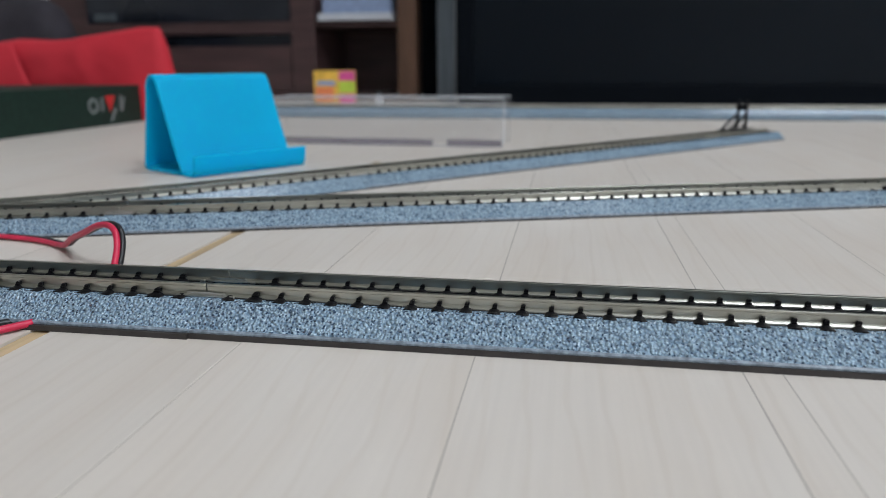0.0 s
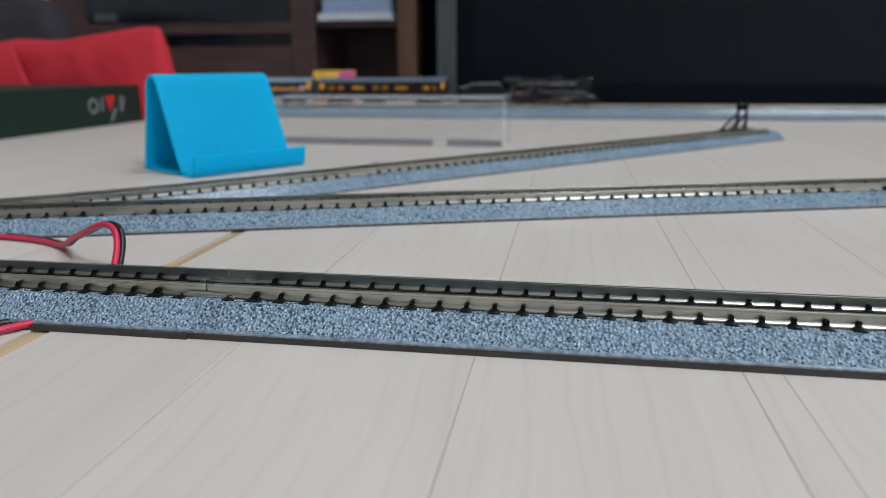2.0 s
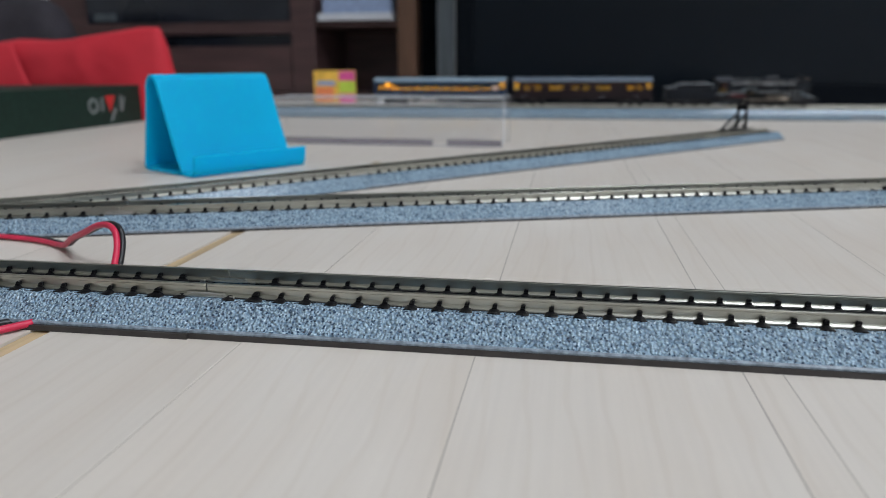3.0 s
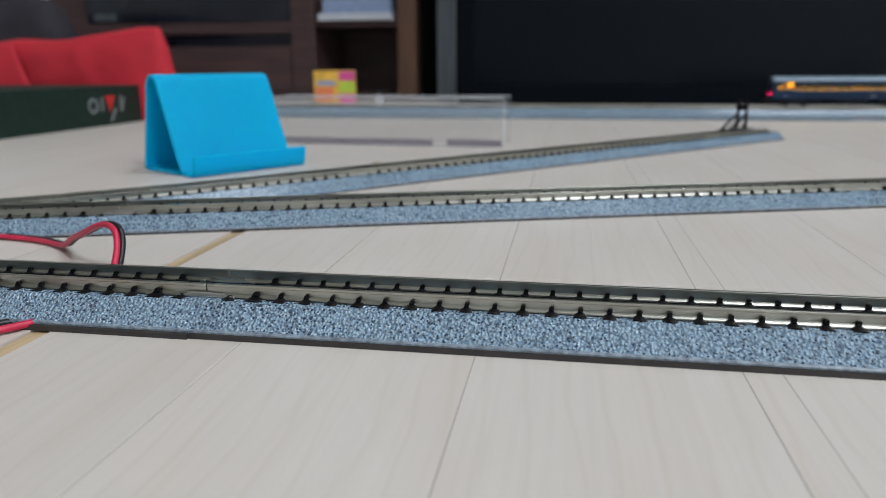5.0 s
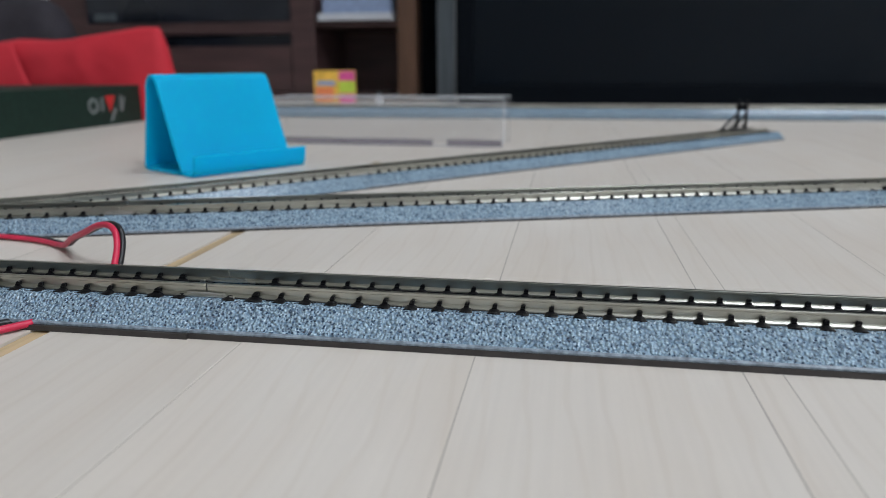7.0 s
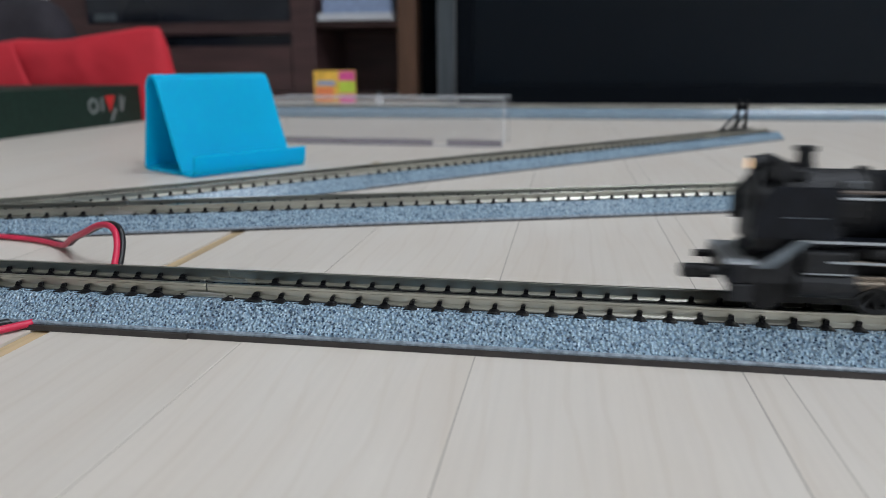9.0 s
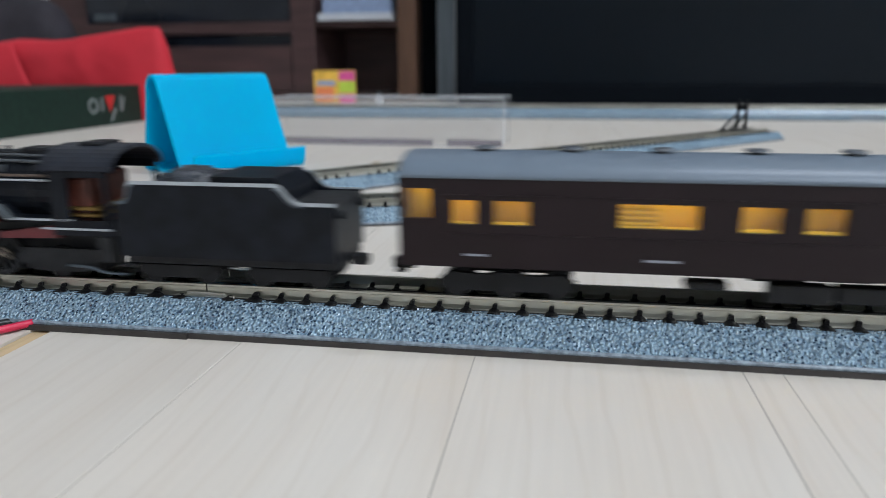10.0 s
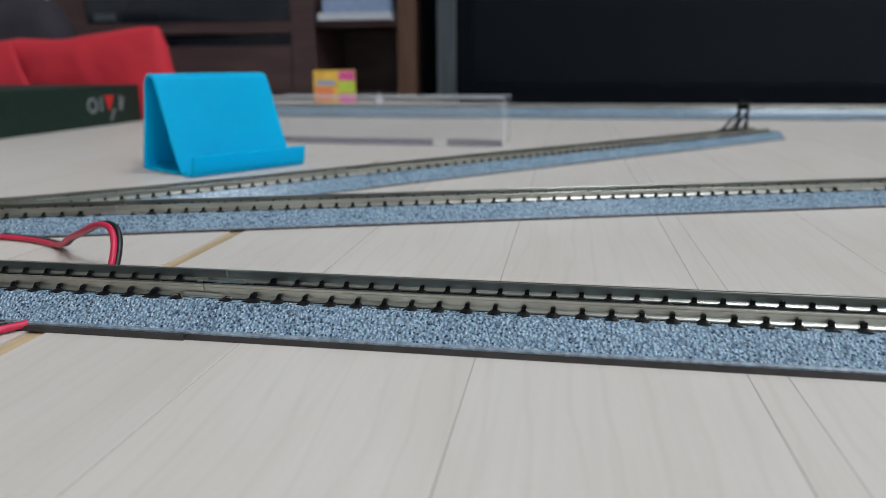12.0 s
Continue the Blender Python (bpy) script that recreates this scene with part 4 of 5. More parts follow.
BROWN_L, BLUE_L = 126.4, 126.6
BROWN_WIN = [(0.9, 5.6, 22.0, 27.2, "door"), (9.3, 13.6, 21.1, 25.3, "w"), (16.6, 22.5, 21.1, 25.3, "w"), (37.2, 49.9, 21.2, 25.3, "w"), (56.4, 62.5, 21.0, 25.3, "w"),
             (66.1, 72.1, 21.0, 25.3, "w"), (80.4, 92.7, 21.0, 25.3, "w"), (100.6, 106.3, 20.9, 25.3, "w"), (110.4, 116.0, 20.9, 25.2, "w"), (120.6, 125.2, 21.7, 27.7, "door")]
BLUE_WIN = [(0.7, 5.4, 22.4, 27.9, "door"), (7.0, 13.0, 21.4, 25.2, "frost")] + [(14.7 + 9.52 * k, 22.75 + 9.52 * k, 21.3, 25.4, "seat") for k in range(10)] + \
           [(109.9, 115.5, 22.2, 28.0, "door"), (116.2, 122.6, 21.6, 25.6, "w")]


MAIN_ROD, MAIN_RODS = 26.0, []


def locomotive():
    L = 93.0
    o = -L / 2
    t = thing("steam_locomotive", "black toy steam locomotive with smoke deflectors and pale grey trim", "locomotive", group="train vehicles")
    bz = 24.6
    b = B()
    part("smokebox", cyl(B(), (o + 11, 0, bz), (o + 27.9, 0, bz), 5.9, 5.9, 32), M_LOCO2, t)
    part("firebox", cyl(B(), (o + 62.1, 0, bz), (o + 79, 0, bz), 6.3, 6.3, 32), M_LOCO, t)
    cyl(b, (o + 28, 0, bz), (o + 62, 0, bz), 5.75, 6.2, 32)
    part("boiler", b, M_BOILER, t, "glossy black boiler", smooth=True)
    for x in (28, 38, 54, 62, 70):
        part("boiler_band", cyl(B(), (o + x, 0, bz), (o + x + 0.6, 0, bz), 6.5, 6.5, 32), M_LOCO2, t)
    d = B()
    cyl(d, (o + 10.2, 0, bz), (o + 11, 0, bz), 4.6, 5.6, 32)
    cyl(d, (o + 9.7, 0, bz), (o + 10.2, 0, bz), 1.2, 1.6, 16)
    part("smokebox_door", d, M_LOCO2, t)
    part("headlamp", cyl(B(), (o + 10.2, 0, 31.2), (o + 12.4, 0, 31.2), 1.3, 1.4, 14), M_LOCO2, t, "small round headlamp")
    part("lamp_lens", cyl(B(), (o + 9.95, 0, 31.2), (o + 10.15, 0, 31.2), 0.85, 1.0, 14), M_LENS, t, "warm glowing lens")
    c = B()
    cyl(c, (o + 18.9, 0, 29.5), (o + 18.9, 0, 31.6), 1.9, 1.5, 18)
    cyl(c, (o + 18.9, 0, 31.6), (o + 18.9, 0, 33.4), 1.35, 1.3, 18)
    cyl(c, (o + 18.9, 0, 33.4), (o + 18.9, 0, 34.2), 1.75, 1.75, 18)
    part("chimney", c, M_LOCO2, t)
    h = B()
    cyl(h, (o + 14.4, -6.0, 30.6), (o + 14.4, 6.0, 30.6), 1.75, 1.75, 18)
    box(h, o + 12.0, o + 18.6, -4.6, 4.6, 29.0, 30.9, 0.4)
    part("feedwater_heater", h, M_LOCO2, t)
    # the long dome
    dm = B()
    prof = [(math.cos(w) * 4.0, 29.2 + max(0, math.sin(w)) ** 0.6 * 4.6) for w in [math.pi * k / 14 for k in range(15)]]
    rings = []
    for x, f in ((34.6, 0.4), (35.0, 0.8), (35.8, 0.96), (37, 1.0), (46.5, 1.0), (48.0, 0.95), (50.2, 0.72), (51.6, 0.35)):
        rings.append([dm.verts.new((o + x, y * (0.7 + 0.3 * f), 28.5 + (z - 28.5) * f)) for y, z in prof])
    for r0, r1 in zip(rings, rings[1:]):
        for i in range(len(prof) - 1):
            dm.faces.new((r0[i], r0[i + 1], r1[i + 1], r1[i]))
    dm.faces.new(rings[0])
    dm.faces.new(rings[-1][::-1])
    part("dome", dm, M_LOCO, t, smooth=True)
    for x in (58.5, 61, 68):
        part("safety_valve", cyl(B(), (o + x, 0.8, 30), (o + x, 0.8, 32.3), 0.6, 0.5, 10), M_LOCO2, t)
    part("pipe", cyl(B(), (o + 57, -2.0, 31.2), (o + 74, -2.0, 31.0), 0.45, 0.45, 8), M_LOCO2, t)
    for y, z in ((-3.6, 30.9), (-4.6, 29.9), (3.6, 30.9)):
        part("pipe", tube(B(), [(o + 50.5, y, z - 0.5), (o + 55, y, z), (o + 66, y, z + 0.1), (o + 75, y, z - 0.2)], 0.34, 8, 3), M_PLUG, t, "thin grey pipe")
    part("roof_hatch", box(B(), o + 79.5, o + 84.5, -3.2, 3.2, 32.8, 33.6, 0.3), M_LOCO2, t)
    part("whistle_box", box(B(), o + 66, o + 72, -2.5, 2.5, 30.2, 32.3, 0.4), M_LOCO2, t)
    # side walkways with pale edges, raised over the third axle
    for s in (-1, 1):
        y0, y1 = (-8.7, -5.0) if s < 0 else (5.0, 8.7)
        wk = B()
        line = [(10.5, 15.4), (16.8, 20.0), (53.0, 20.0), (56.0, 22.4), (63.5, 22.4), (66.5, 19.6), (80.5, 19.6)]
        up = [(o + x, z) for x, z in line]
        dn = [(o + x, z - 0.7) for x, z in line[::-1]]
        extrude_y(wk, up + dn, y0, y1)
        w = part("walkway", wk, M_LOCO, t)
        ed = B()
        up = [(o + x, z + 0.05) for x, z in line]
        dn = [(o + x, z - 0.38) for x, z in line[::-1]]
        ye = s * 8.75
        extrude_y(ed, up + dn, min(ye, ye + s * 0.15), max(ye, ye + s * 0.15))
        part("pale_edge", ed, M_TRIM, w, "pale grey walkway edge")
        for xa, za, xb, zb in ((10.5, 15.2, 16.8, 19.9), (53.0, 19.9, 56.0, 22.3), (63.5, 22.3, 66.5, 19.5)):
            cheek = B()
            ys = s * 8.9
            extrude_y(cheek, [(o + xa, za), (o + xa + 2.6, za), (o + xb + 2.0, zb), (o + xb - 0.4, zb)], min(ys, ys + s * 0.1), max(ys, ys + s * 0.1))
            part("pale_slope", cheek, M_SILVER, w, "grey sloping step")
        # smoke deflector
        df = B()
        extrude_y(df, [(o + 9.6, 20.2), (o + 9.6, 25.0), (o + 12.5, 28.6), (o + 22.5, 28.6), (o + 22.5, 20.2)], min(s * 8.3, s * 8.7), max(s * 8.3, s * 8.7))
        dp = part("smoke_deflector", df, M_LOCO, t, "black flat smoke deflector")
        part("grab_rail", box(B(), o + 14.0, o + 20.5, min(s * 8.75, s * 8.9), max(s * 8.75, s * 8.9), 23.6, 23.75), M_SILVER, dp)
        part("handrail", cyl(B(), (o + 23, s * 6.9, 26.6), (o + 78, s * 6.9, 26.6), 0.22, 0.22, 8), M_TRIM, t, "pale boiler handrail")
        part("boiler_pipe", cyl(B(), (o + 23, s * 6.5, 27.6), (o + 77, s * 6.5, 27.4), 0.3, 0.3, 8), M_PIPE, t)
        for x, ww in ((23.5, 3.6), (31, 4.2), (53.4, 3.4), (60, 4.4)):
            part("washout_plug", box(B(), o + x, o + x + ww, min(s * 4.5, s * 5.75), max(s * 4.5, s * 5.75), 27.9, 29.2, 0.2), M_PLUG, t, "plain grey washout cover")
        cy = B()
        cyl(cy, (o + 17.0, s * 7.2, 12.6), (o + 26.0, s * 7.2, 12.6), 2.4, 2.4, 20)
        box(cy, o + 17.6, o + 25.4, min(s * 5.5, s * 9.2), max(s * 5.5, s * 9.2), 14.2, 18.4, 0.5)
        part("cylinder", cy, M_LOCO2, t)
        part("air_tank", cyl(B(), (o + 28, s * 7.0, 18.0), (o + 48, s * 7.0, 18.0), 1.2, 1.2, 14), M_LOCO2, t)
        part("firebox_side", extrude_y(B(), [(o + 63.5, 15.2), (o + 63.5, 16.4), (o + 76.4, 18.2), (o + 76.4, 15.6)], min(s * 6.2, s * 7.6), max(s * 6.2, s * 7.6)), M_RUST, t, "dull red firebox side")
        part("slide_bar", box(B(), o + 26, o + 37, min(s * 7.0, s * 7.8), max(s * 7.0, s * 7.8), 13.6, 14.2, 0.1), M_ROD, t)
        # valve gear and the small fittings behind the wheels
        part("crosshead", box(B(), o + 31.4, o + 34.4, min(s * 7.1, s * 8.1), max(s * 7.1, s * 8.1), 11.9, 14.9, 0.3), M_ROD, t, "steel crosshead")
        part("piston_rod", cyl(B(), (o + 26, s * 7.3, 12.9), (o + 31.5, s * 7.3, 12.9), 0.4, 0.4, 8), M_ROD, t)
        part("valve_rod", cyl(B(), (o + 25.5, s * 7.9, 16.6), (o + 45.5, s * 7.9, 15.2), 0.3, 0.3, 8), M_ROD, t)
        link = B()
        extrude_y(link, [(o + 44.6, 12.4), (o + 44.2, 15.0), (o + 45.0, 18.0), (o + 46.3, 18.0), (o + 45.5, 15.0), (o + 45.9, 12.4)], min(s * 7.7, s * 8.2), max(s * 7.7, s * 8.2))
        part("expansion_link", link, M_PIPE, t)
        part("guide_line", box(B(), o + 21.5, o + 30.5, min(s * 9.22, s * 9.36), max(s * 9.22, s * 9.36), 16.5, 16.85), M_TRIM, t, "pale grey cylinder line")
        # pale strip drawn in place of a highlight on the cylinder front
        part("guide_line", box(B(), o + 18.0, o + 25.2, min(s * 9.22, s * 9.36), max(s * 9.22, s * 9.36), 14.6, 14.8), M_TRIM, t, "pale grey cylinder line")
        part("guide_line", box(B(), o + 56.6, o + 62.8, min(s * 8.4, s * 8.6), max(s * 8.4, s * 8.6), 18.3, 18.6), M_BRASS, t, "brass step edge")
        part("truck_frame", extrude_y(B(), [(o + 66, 10.4), (o + 67, 13.2), (o + 84.5, 13.2), (o + 84.5, 11.0), (o + 80, 8.6), (o + 70, 8.6)], min(s * 5.6, s * 6.4), max(s * 5.6, s * 6.4)), M_LOCO2, t)
        part("drain_pipe", tube(B(), [(o + 77.5, s * 7.4, 10.2), (o + 82, s * 7.4, 9.9), (o + 85.5, s * 7.4, 9.0), (o + 89.5, s * 7.4, 8.9)], 0.3, 8, 3), M_SILVER, t, "grey pipe under the cab")
        # cab
        cab = B()
        ya, yb = min(s * 8.9, s * 8.3), max(s * 8.9, s * 8.3)
        box(cab, o + 76.5, o + 80.0, ya, yb, 16.5, 29.2)
        box(cab, o + 80.0, o + 87.5, ya, yb, 16.5, 19.4)
        box(cab, o + 80.0, o + 87.5, ya, yb, 27.6, 29.2)
        box(cab, o + 87.5, o + 88.4, ya, yb, 16.5, 29.2)
        cs = part("cab_side", cab, M_LOCO, t)
        part("cab_edge", box(B(), o + 74, o + 88.5, min(s * 8.95, s * 9.1), max(s * 8.95, s * 9.1), 17.6, 18.0), M_TRIM, cs, "pale grey edge line")
        part("cab_step", box(B(), o + 85.2, o + 88.0, min(s * 8.0, s * 8.9), max(s * 8.0, s * 8.9), 11.4, 16.4, 0.3), M_LOCO2, cs)
    fr = B()
    box(fr, o + 76.5, o + 77.3, -8.2, 8.2, 17, 29.4)
    part("cab_front", fr, M_LOCO, t)
    part("cab_floor", box(B(), o + 77.4, o + 89.2, -8.2, 8.2, 16.6, 17.6), M_LOCO2, t)
    part("boiler_backhead", box(B(), o + 77.4, o + 83.2, -6.6, 6.6, 17.65, 27.6, 0.8), M_BACKHEAD, t, "red-brown backhead")
    for z in (19.7, 21.0):
        part("cab_gauge", box(B(), o + 79.2, o + 85.0, -7.3, 7.3, z, z + 0.75, 0.2), M_BRASS, t, "brass cab fittings")
    rf = B()
    pr = [(math.cos(w) * 9.2, 28.9 + math.sin(w) * 4.3) for w in [math.pi * k / 16 for k in range(17)]]
    pr += [(math.cos(w) * 8.6, 28.5 + math.sin(w) * 4.0) for w in [math.pi * k / 16 for k in range(16, -1, -1)]]
    extrude_x(rf, pr, o + 75, o + 89.6)
    part("cab_roof", rf, M_ROOFBLACK, t, "satin black arched cab roof")
    # frame, buffer beam
    deck = B()
    extrude_y(deck, [(o + 8.05, 12.6), (o + 8.05, 15.4), (o + 10.3, 15.4), (o + 16.6, 19.6), (o + 16.6, 12.6)], -8.4, 8.4)
    part("front_deck", deck, M_LOCO2, t)
    part("saddle", box(B(), o + 10.6, o + 24, -6.8, 6.8, 17.5, 22.0, 0.6), M_LOCO2, t)
    fm = B()
    box(fm, o + 10, o + 82, -3.4, 3.4, 7.9, 17.5)
    part("frame", fm, M_LOCO2, t)
    bb = part("buffer_beam", box(B(), o + 6.2, o + 8.0, -8.6, 8.6, 12.4, 15.4, 0.2), M_LOCO, t)
    part("footplate", box(B(), o + 6.2, o + 12, -8.2, 8.2, 15.45, 15.9, 0.1), M_TRIM, bb, "pale front footplate edge")
    for s in (-1, 1):
        cp = B()
        cyl(cp, (o + 3.4, s * 6.0, 13.8), (o + 6.1, s * 6.0, 13.8), 0.7, 0.7, 12)
        part("front_lamp", cp, M_LOCO2, bb)
        part("front_step", box(B(), o + 6.6, o + 10.5, min(s * 7.6, s * 8.6), max(s * 7.6, s * 8.6), 9.2, 12.3, 0.3), M_LOCO2, bb)
    part("coupler", box(B(), o + 0.2, o + 6.1, -1.2, 1.2, 11.0, 13.2, 0.4), M_LOCO2, t)
    for x, r in ((13.5, 2.9), (74.0, 3.2)):
        w = B()
        for s in (-1, 1):
            cyl(w, (o + x, s * 4.0, 7 + r), (o + x, s * 5.2, 7 + r), r, r, 20)
        cyl(w, (o + x, -4, 7 + r), (o + x, 4, 7 + r), 0.7, 0.7, 8)
        part("carrying_wheelset", w, M_LOCO2, t)
    # driving wheels and rods, which turn
    turning = []
    R = TREAD
    for x in AXLES:
        w = B()
        for s in (-1, 1):
            for k in range(16):
                w0 = 2 * math.pi * k / 16
                w1 = 2 * math.pi * (k + 1) / 16
                q = [(r * math.cos(a), r * math.sin(a)) for r, a in ((R, w0), (R, w1), (R - 0.9, w1), (R - 0.9, w0))]
                extrude_y(w, q, min(s * 4.2, s * 5.4), max(s * 4.2, s * 5.4))
            for k in range(6):
                a = math.pi * k / 6
                ca, sa = math.cos(a), math.sin(a)
                q = [(ca * l - sa * n2, sa * l + ca * n2) for l, n2 in ((R - 0.5, 0.3), (-R + 0.5, 0.3), (-R + 0.5, -0.3), (R - 0.5, -0.3))]
                extrude_y(w, q, min(s * 4.5, s * 5.1), max(s * 4.5, s * 5.1))
            cyl(w, (0, s * 4.2, 0), (0, s * 5.6, 0), 1.2, 1.2, 12)
            cyl(w, (CRANK, s * 5.2, 0), (CRANK, s * 6.9, 0), 0.5, 0.5, 10)
        cyl(w, (0, -4.2, 0), (0, 4.2, 0), 0.8, 0.8, 8)
        turning.append(part("driving_wheelset", w, M_LOCO2, t, "black spoked driving wheels", m=mm(o + x, 0, 7 + R)))
    rods = []
    for s in (-1, 1):
        mr = B()
        box(mr, -MAIN_ROD, 0, min(s * 7.0, s * 7.5), max(s * 7.0, s * 7.5), -0.4, 0.4, 0.1, 1)
        for x, r in ((0, 1.0), (-MAIN_ROD, 0.9)):
            cyl(mr, (x, s * 6.9, 0), (x, s * 7.7, 0), r, r, 12)
        MAIN_RODS.append(part("main_rod", mr, M_ROD, t, "long steel main rod"))
    for s in (-1, 1):
        ya, yb = min(s * 5.9, s * 6.5), max(s * 5.9, s * 6.5)
        bar = B()
        box(bar, AXLES[0], AXLES[-1], ya, yb, -0.45, 0.45, 0.1, 1)
        for x in AXLES:
            cyl(bar, (x, ya, 0), (x, yb, 0), 0.95, 0.95, 14)
        rods.append(part("coupling_rod", bar, M_ROD, t, "bright steel coupling rod", m=mm(o + CRANK, 0, 7 + R)))
    return t, turning, rods


AXLES, CRANK, TREAD = (31.0, 41.0, 51.0, 61.0), 2.2, 4.65


def tender():
    L = 44.0
    o = -L / 2
    t = thing("locomotive_tender", "black toy locomotive tender heaped with coal", "tender", group="train vehicles")
    W = 8.9
    rise = [(0.7, 23.3), (2.2, 23.5), (2.9, 24.2), (3.6, 26.4), (4.3, 27.0)]
    fall = [(32.4, 27.0), (33.3, 26.6), (35.0, 24.7), (36.0, 24.0), (37.4, 23.7), (43.2, 23.7)]
    out = [(0.7, 13.0), *rise, *fall, (43.2, 13.0)]
    for s in (-1, 1):
        sd = B()
        extrude_y(sd, [(o + x, z) for x, z in out], min(s * W, s * (W - 0.7)), max(s * W, s * (W - 0.7)))
        side = part("side_sheet", sd, M_LOCO, t)
        ed = B()
        line = [*rise[3:], *fall]
        extrude_y(ed, [(o + x, z + 0.3) for x, z in line] + [(o + x, z - 0.35) for x, z in line[::-1]], min(s * (W + 0.02), s * (W + 0.18)), max(s * (W + 0.02), s * (W + 0.18)))
        part("pale_edge", ed, M_TRIM, side, "pale grey top edge")
        ch = B()
        extrude_y(ch, [(o + x, z) for x, z in rise] + [(o + x + 0.4, z - 0.5) for x, z in rise[::-1]], min(s * (W + 0.04), s * (W + 0.14)), max(s * (W + 0.04), s * (W + 0.14)))
        part("pale_slope", ch, M_SILVER, side)
        ch = B()
        bend = fall[:5]
        extrude_y(ch, [(o + x, z - 0.3) for x, z in bend] + [(o + x - 0.4, z - 0.75) for x, z in bend[::-1]], min(s * (W + 0.04), s * (W + 0.14)), max(s * (W + 0.04), s * (W + 0.14)))
        part("pale_slope", ch, M_SILVER, side)
        part("printed_mark", box(B(), o + 22.0, o + 25.4, min(s * 6.9, s * 7.1), max(s * 6.9, s * 7.1), 10.7, 11.0), M_TRIM, side, "tiny unreadable pale print")
    ends = B()
    box(ends, o + 1.0, o + 43.1, -W + 0.75, W - 0.75, 13, 23.1)
    part("tank", ends, M_LOCO, t)
    part("rear_deck", box(B(), o + 34.0, o + 43.2, -W + 0.75, W - 0.75, 23.15, 23.5, 0.1), M_LOCO2, t)
    bk = B()
    extrude_y(bk, [(o + 19.0, 23.2), (o + 19.0, 28.1), (o + 31.5, 28.1), (o + 33.9, 25.6), (o + 33.9, 23.2)], -7.4, 7.4)
    part("coal_bunker", bk, M_LOCO, t)
    # coal heap
    bm = B()
    nx, ny = 22, 16
    g = []
    for i in range(nx + 1):
        row = []
        for j in range(ny + 1):
            u, v = i / nx, j / ny
            x, y = 4.6 + 16.5 * u, -7.7 + 15.4 * v
            z = 24 + 4.9 * math.sin(math.pi * min(1, u * 0.95 + 0.08)) ** 0.7 * math.sin(math.pi * (0.08 + 0.84 * v)) ** 0.6 + 0.9 * noise.noise((x * 0.9, y * 0.9, 2.0))
            row.append(bm.verts.new((o + x, y, z)))
        g.append(row)
    for i in range(nx):
        for j in range(ny):
            bm.faces.new((g[i][j], g[i + 1][j], g[i + 1][j + 1], g[i][j + 1]))
    part("coal_load", bm, M_COAL, t, "heap of dark blue-black coal")
    part("frame", box(B(), o + 1.2, o + 43, -7.8, 7.8, 11.4, 12.95, 0.2), M_LOCO2, t)
    for cx in (10.8, 32.8):
        bg = part("bogie", box(B(), o + cx - 3, o + cx + 3, -5, 5, 9.5, 11.35, 0.2), M_UNDER, t)
        for s in (-1, 1):
            sf = B()
            extrude_y(sf, [(o + cx - 8, 9.4), (o + cx - 8, 11.0), (o + cx + 8, 11.0), (o + cx + 8, 9.4), (o + cx + 3, 8.6), (o + cx - 3, 8.6)], s * 6.4 - 0.6, s * 6.4 + 0.6)
            part("side_frame", sf, M_UNDER, bg)
        for ax in (-5.6, 5.6):
            w = B()
            for s in (-1, 1):
                cyl(w, (o + cx + ax, s * 4.1, 9.85), (o + cx + ax, s * 5.3, 9.85), 2.85, 2.85, 20)
            cyl(w, (o + cx + ax, -4, 9.85), (o + cx + ax, 4, 9.85), 0.7, 0.7, 8)
            part("wheelset", w, M_LOCO2, bg)
    part("coupler", box(B(), o + 43.3, o + 46.8, -1.2, 1.2, 10.8, 12.8, 0.4), M_UNDER, t)
    part("drawbar", box(B(), o - 2.0, o + 0.6, -1.5, 1.5, 12.0, 13.0, 0.2), M_UNDER, t)
    part("front_step", box(B(), o + 0.2, o + 2.6, -8.4, 8.4, 10.6, 11.2, 0.1), M_LOCO2, t, "black front step")
    for s in (-1, 1):
        part("lamp", cyl(B(), (o + 43.25, s * 6.6, 21.6), (o + 44.4, s * 6.6, 21.6), 0.8, 0.8, 10), M_LOCO2, t)
    return t


LOCO, DRIVERS, RODS = locomotive()
TENDER = tender()
BROWN = coach("brown_coach", "dark brown toy passenger coach with lit amber windows", M_BROWN, M_ROOF, BROWN_L, BROWN_WIN, False)
BLUE = coach("blue_coach", "navy blue toy passenger coach with lit amber windows", M_NAVY, M_ROOF2, BLUE_L, BLUE_WIN, True)

# small floor planks last
planks(FLOOR)

# how far the train's nose has come along the oval: back straight, right bend, front straight
BEND = math.pi * RADIUS
ROUND = X_RIGHT + BEND + X_RIGHT  # minus x gives the way to x on the front straight
NOSE = [(0.0, -284.0), (1.2, -60.4), (1.5, -4.7), (2.0, 86.7), (2.2, 122.7), (2.5, 181.6), (2.8, 238.9), (3.0, 275.9), (4.8, 598.0), (5.0, 638.5), (5.2, 676.0), (5.4, 713.0)]
NOSE += [(t, ROUND - x) for t, x in ((9.1, 58.0), (9.3, 20.0), (9.5, -19.5), (10.0, -114.8), (10.3, -171.0), (10.5, -214.6), (10.8, -269.8), (11.1, -327.6), (11.5, -406.1), (12.0, -501.7))]


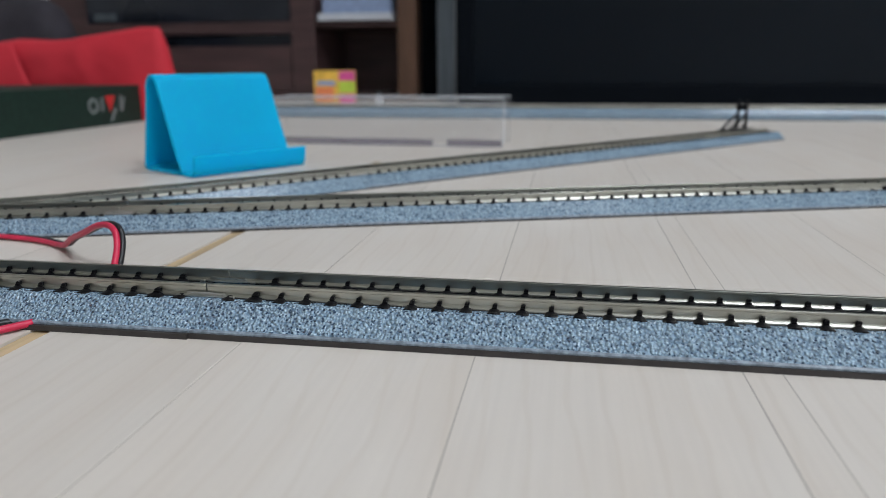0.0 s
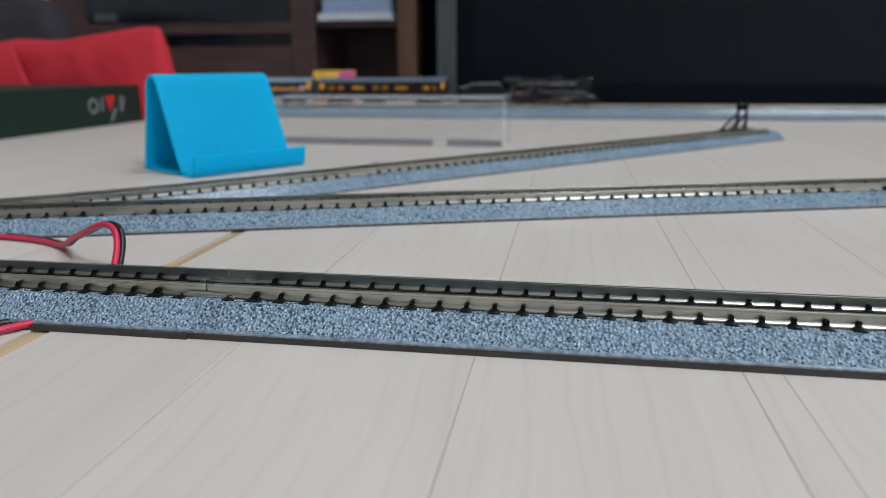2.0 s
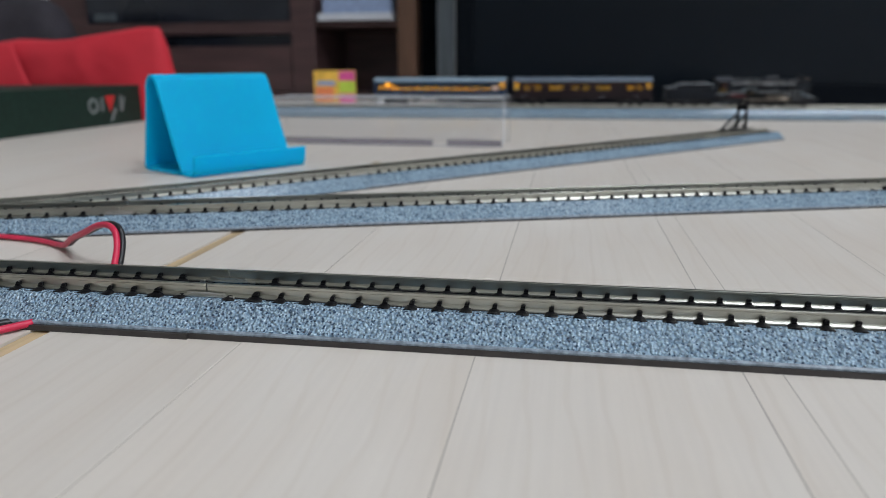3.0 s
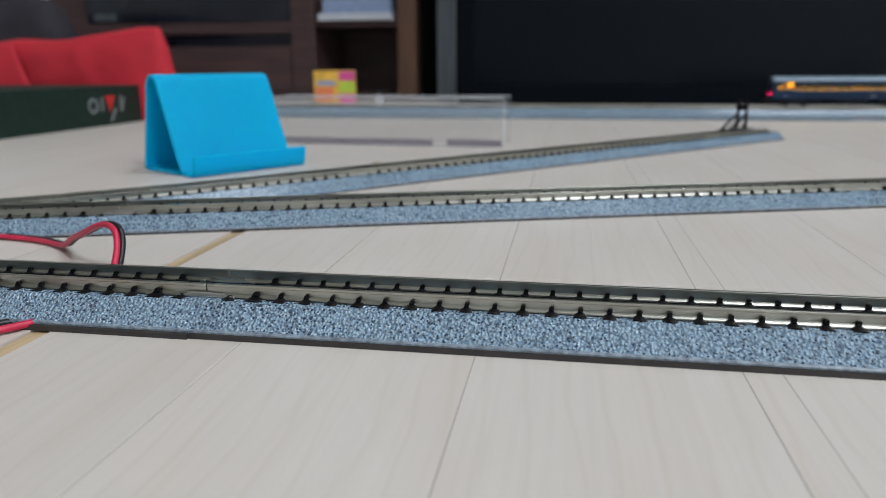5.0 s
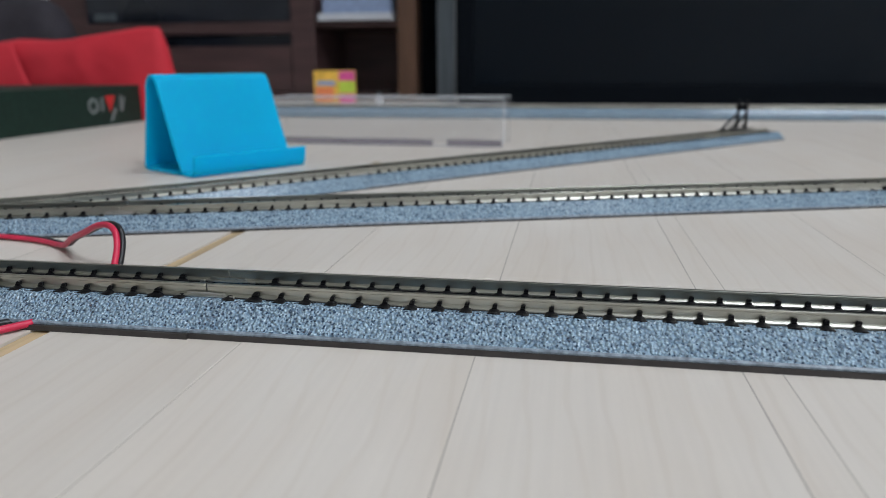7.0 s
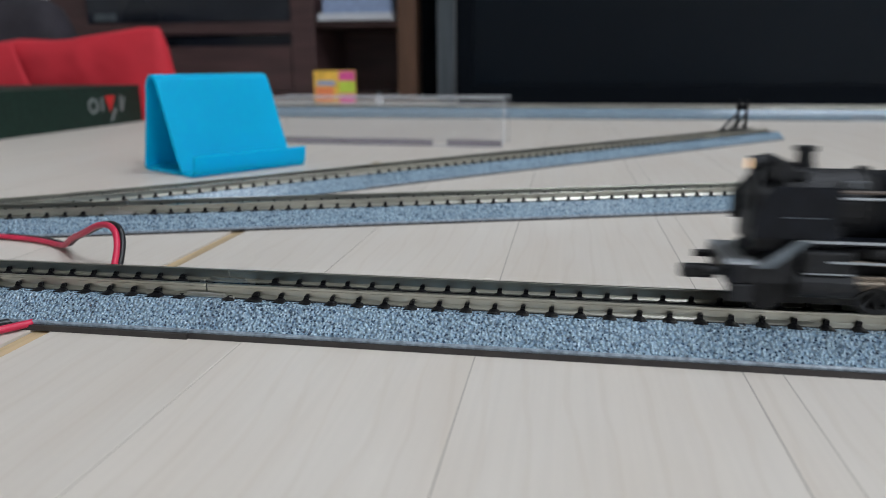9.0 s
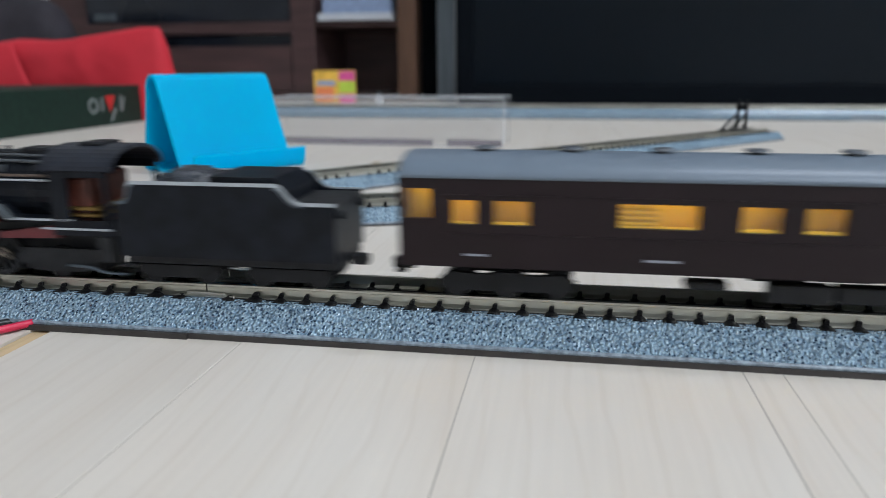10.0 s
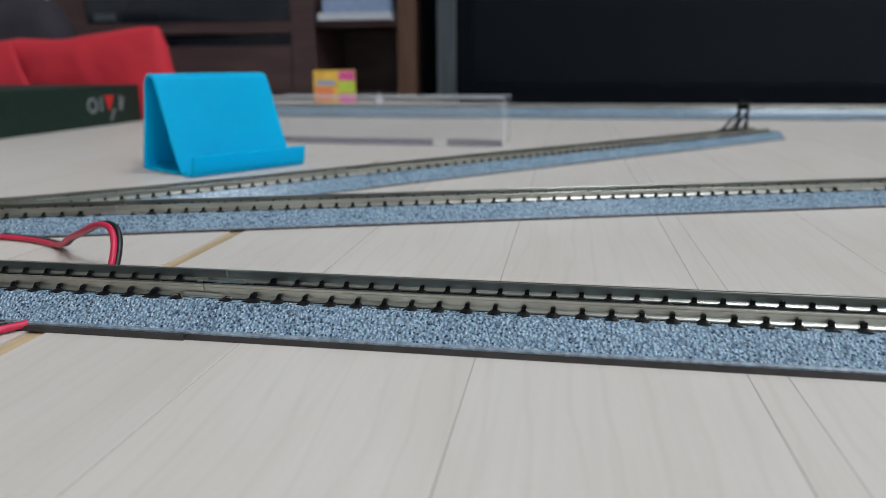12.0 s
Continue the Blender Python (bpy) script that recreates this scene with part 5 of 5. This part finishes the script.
def along(s):
    """Place and heading (degrees) of a point s along the oval."""
    if s < X_LEFT:
        w = math.radians(90) + (X_LEFT - s) / RADIUS
        return X_LEFT + RADIUS * math.cos(w), BACK_Y / 2 + RADIUS * math.sin(w), math.degrees(w) - 90
    if s <= X_RIGHT:
        return s, BACK_Y, 0.0
    if s <= X_RIGHT + BEND:
        w = math.radians(90) - (s - X_RIGHT) / RADIUS
        return X_RIGHT + RADIUS * math.cos(w), BACK_Y / 2 + RADIUS * math.sin(w), math.degrees(w) - 90
    x = X_RIGHT - (s - X_RIGHT - BEND)
    if x >= X_LEFT:
        return x, FRONT_Y, -180.0
    w = math.radians(-90) - (X_LEFT - x) / RADIUS
    return X_LEFT + RADIUS * math.cos(w), BACK_Y / 2 + RADIUS * math.sin(w), math.degrees(w) - 90


def nose(t):
    for (a, b), (c, d) in zip(NOSE, NOSE[1:]):
        if t <= c:
            return b + (d - b) * (t - a) / (c - a)
    return NOSE[-1][1]


def motions():
    steps = [k * 0.1 for k in range(121)]
    for ob, behind in ((LOCO, 46.5), (TENDER, 111.0), (BROWN, 143.9 + BROWN_L / 2), (BLUE, 277.0 + BLUE_L / 2)):
        rows = []
        for t in steps:
            x, y, h = along(nose(t) - behind)
            rows.append((t, mm(x, y, RAISE + tilt(y), 0, 0, h + 180)))
        walk(ob, rows)
    ticks = [k / 30 for k in range(361)]
    start = -math.pi / 2 - nose(9.5) / TREAD  # the cranks hang down as the engine passes the camera

    def turned(t):
        return nose(t) / TREAD + start
    for ob, x in zip(DRIVERS, AXLES):
        walk(ob, [(t, mm(x - 46.5, 0, 7 + TREAD) @ Matrix.Rotation(-turned(t), 4, "Y")) for t in ticks])
    for ob in RODS:
        walk(ob, [(t, mm(-46.5 + CRANK * math.cos(turned(t)), 0, 7 + TREAD + CRANK * math.sin(turned(t)))) for t in ticks])
    for ob in MAIN_RODS:
        rows = []
        for t in ticks:
            z = CRANK * math.sin(turned(t))
            rows.append((t, mm(AXLES[2] - 46.5 + CRANK * math.cos(turned(t)), 0, 7 + TREAD + z) @ Matrix.Rotation(math.asin((1.6 - z) / MAIN_ROD), 4, "Y")))
        walk(ob, rows)


motions()
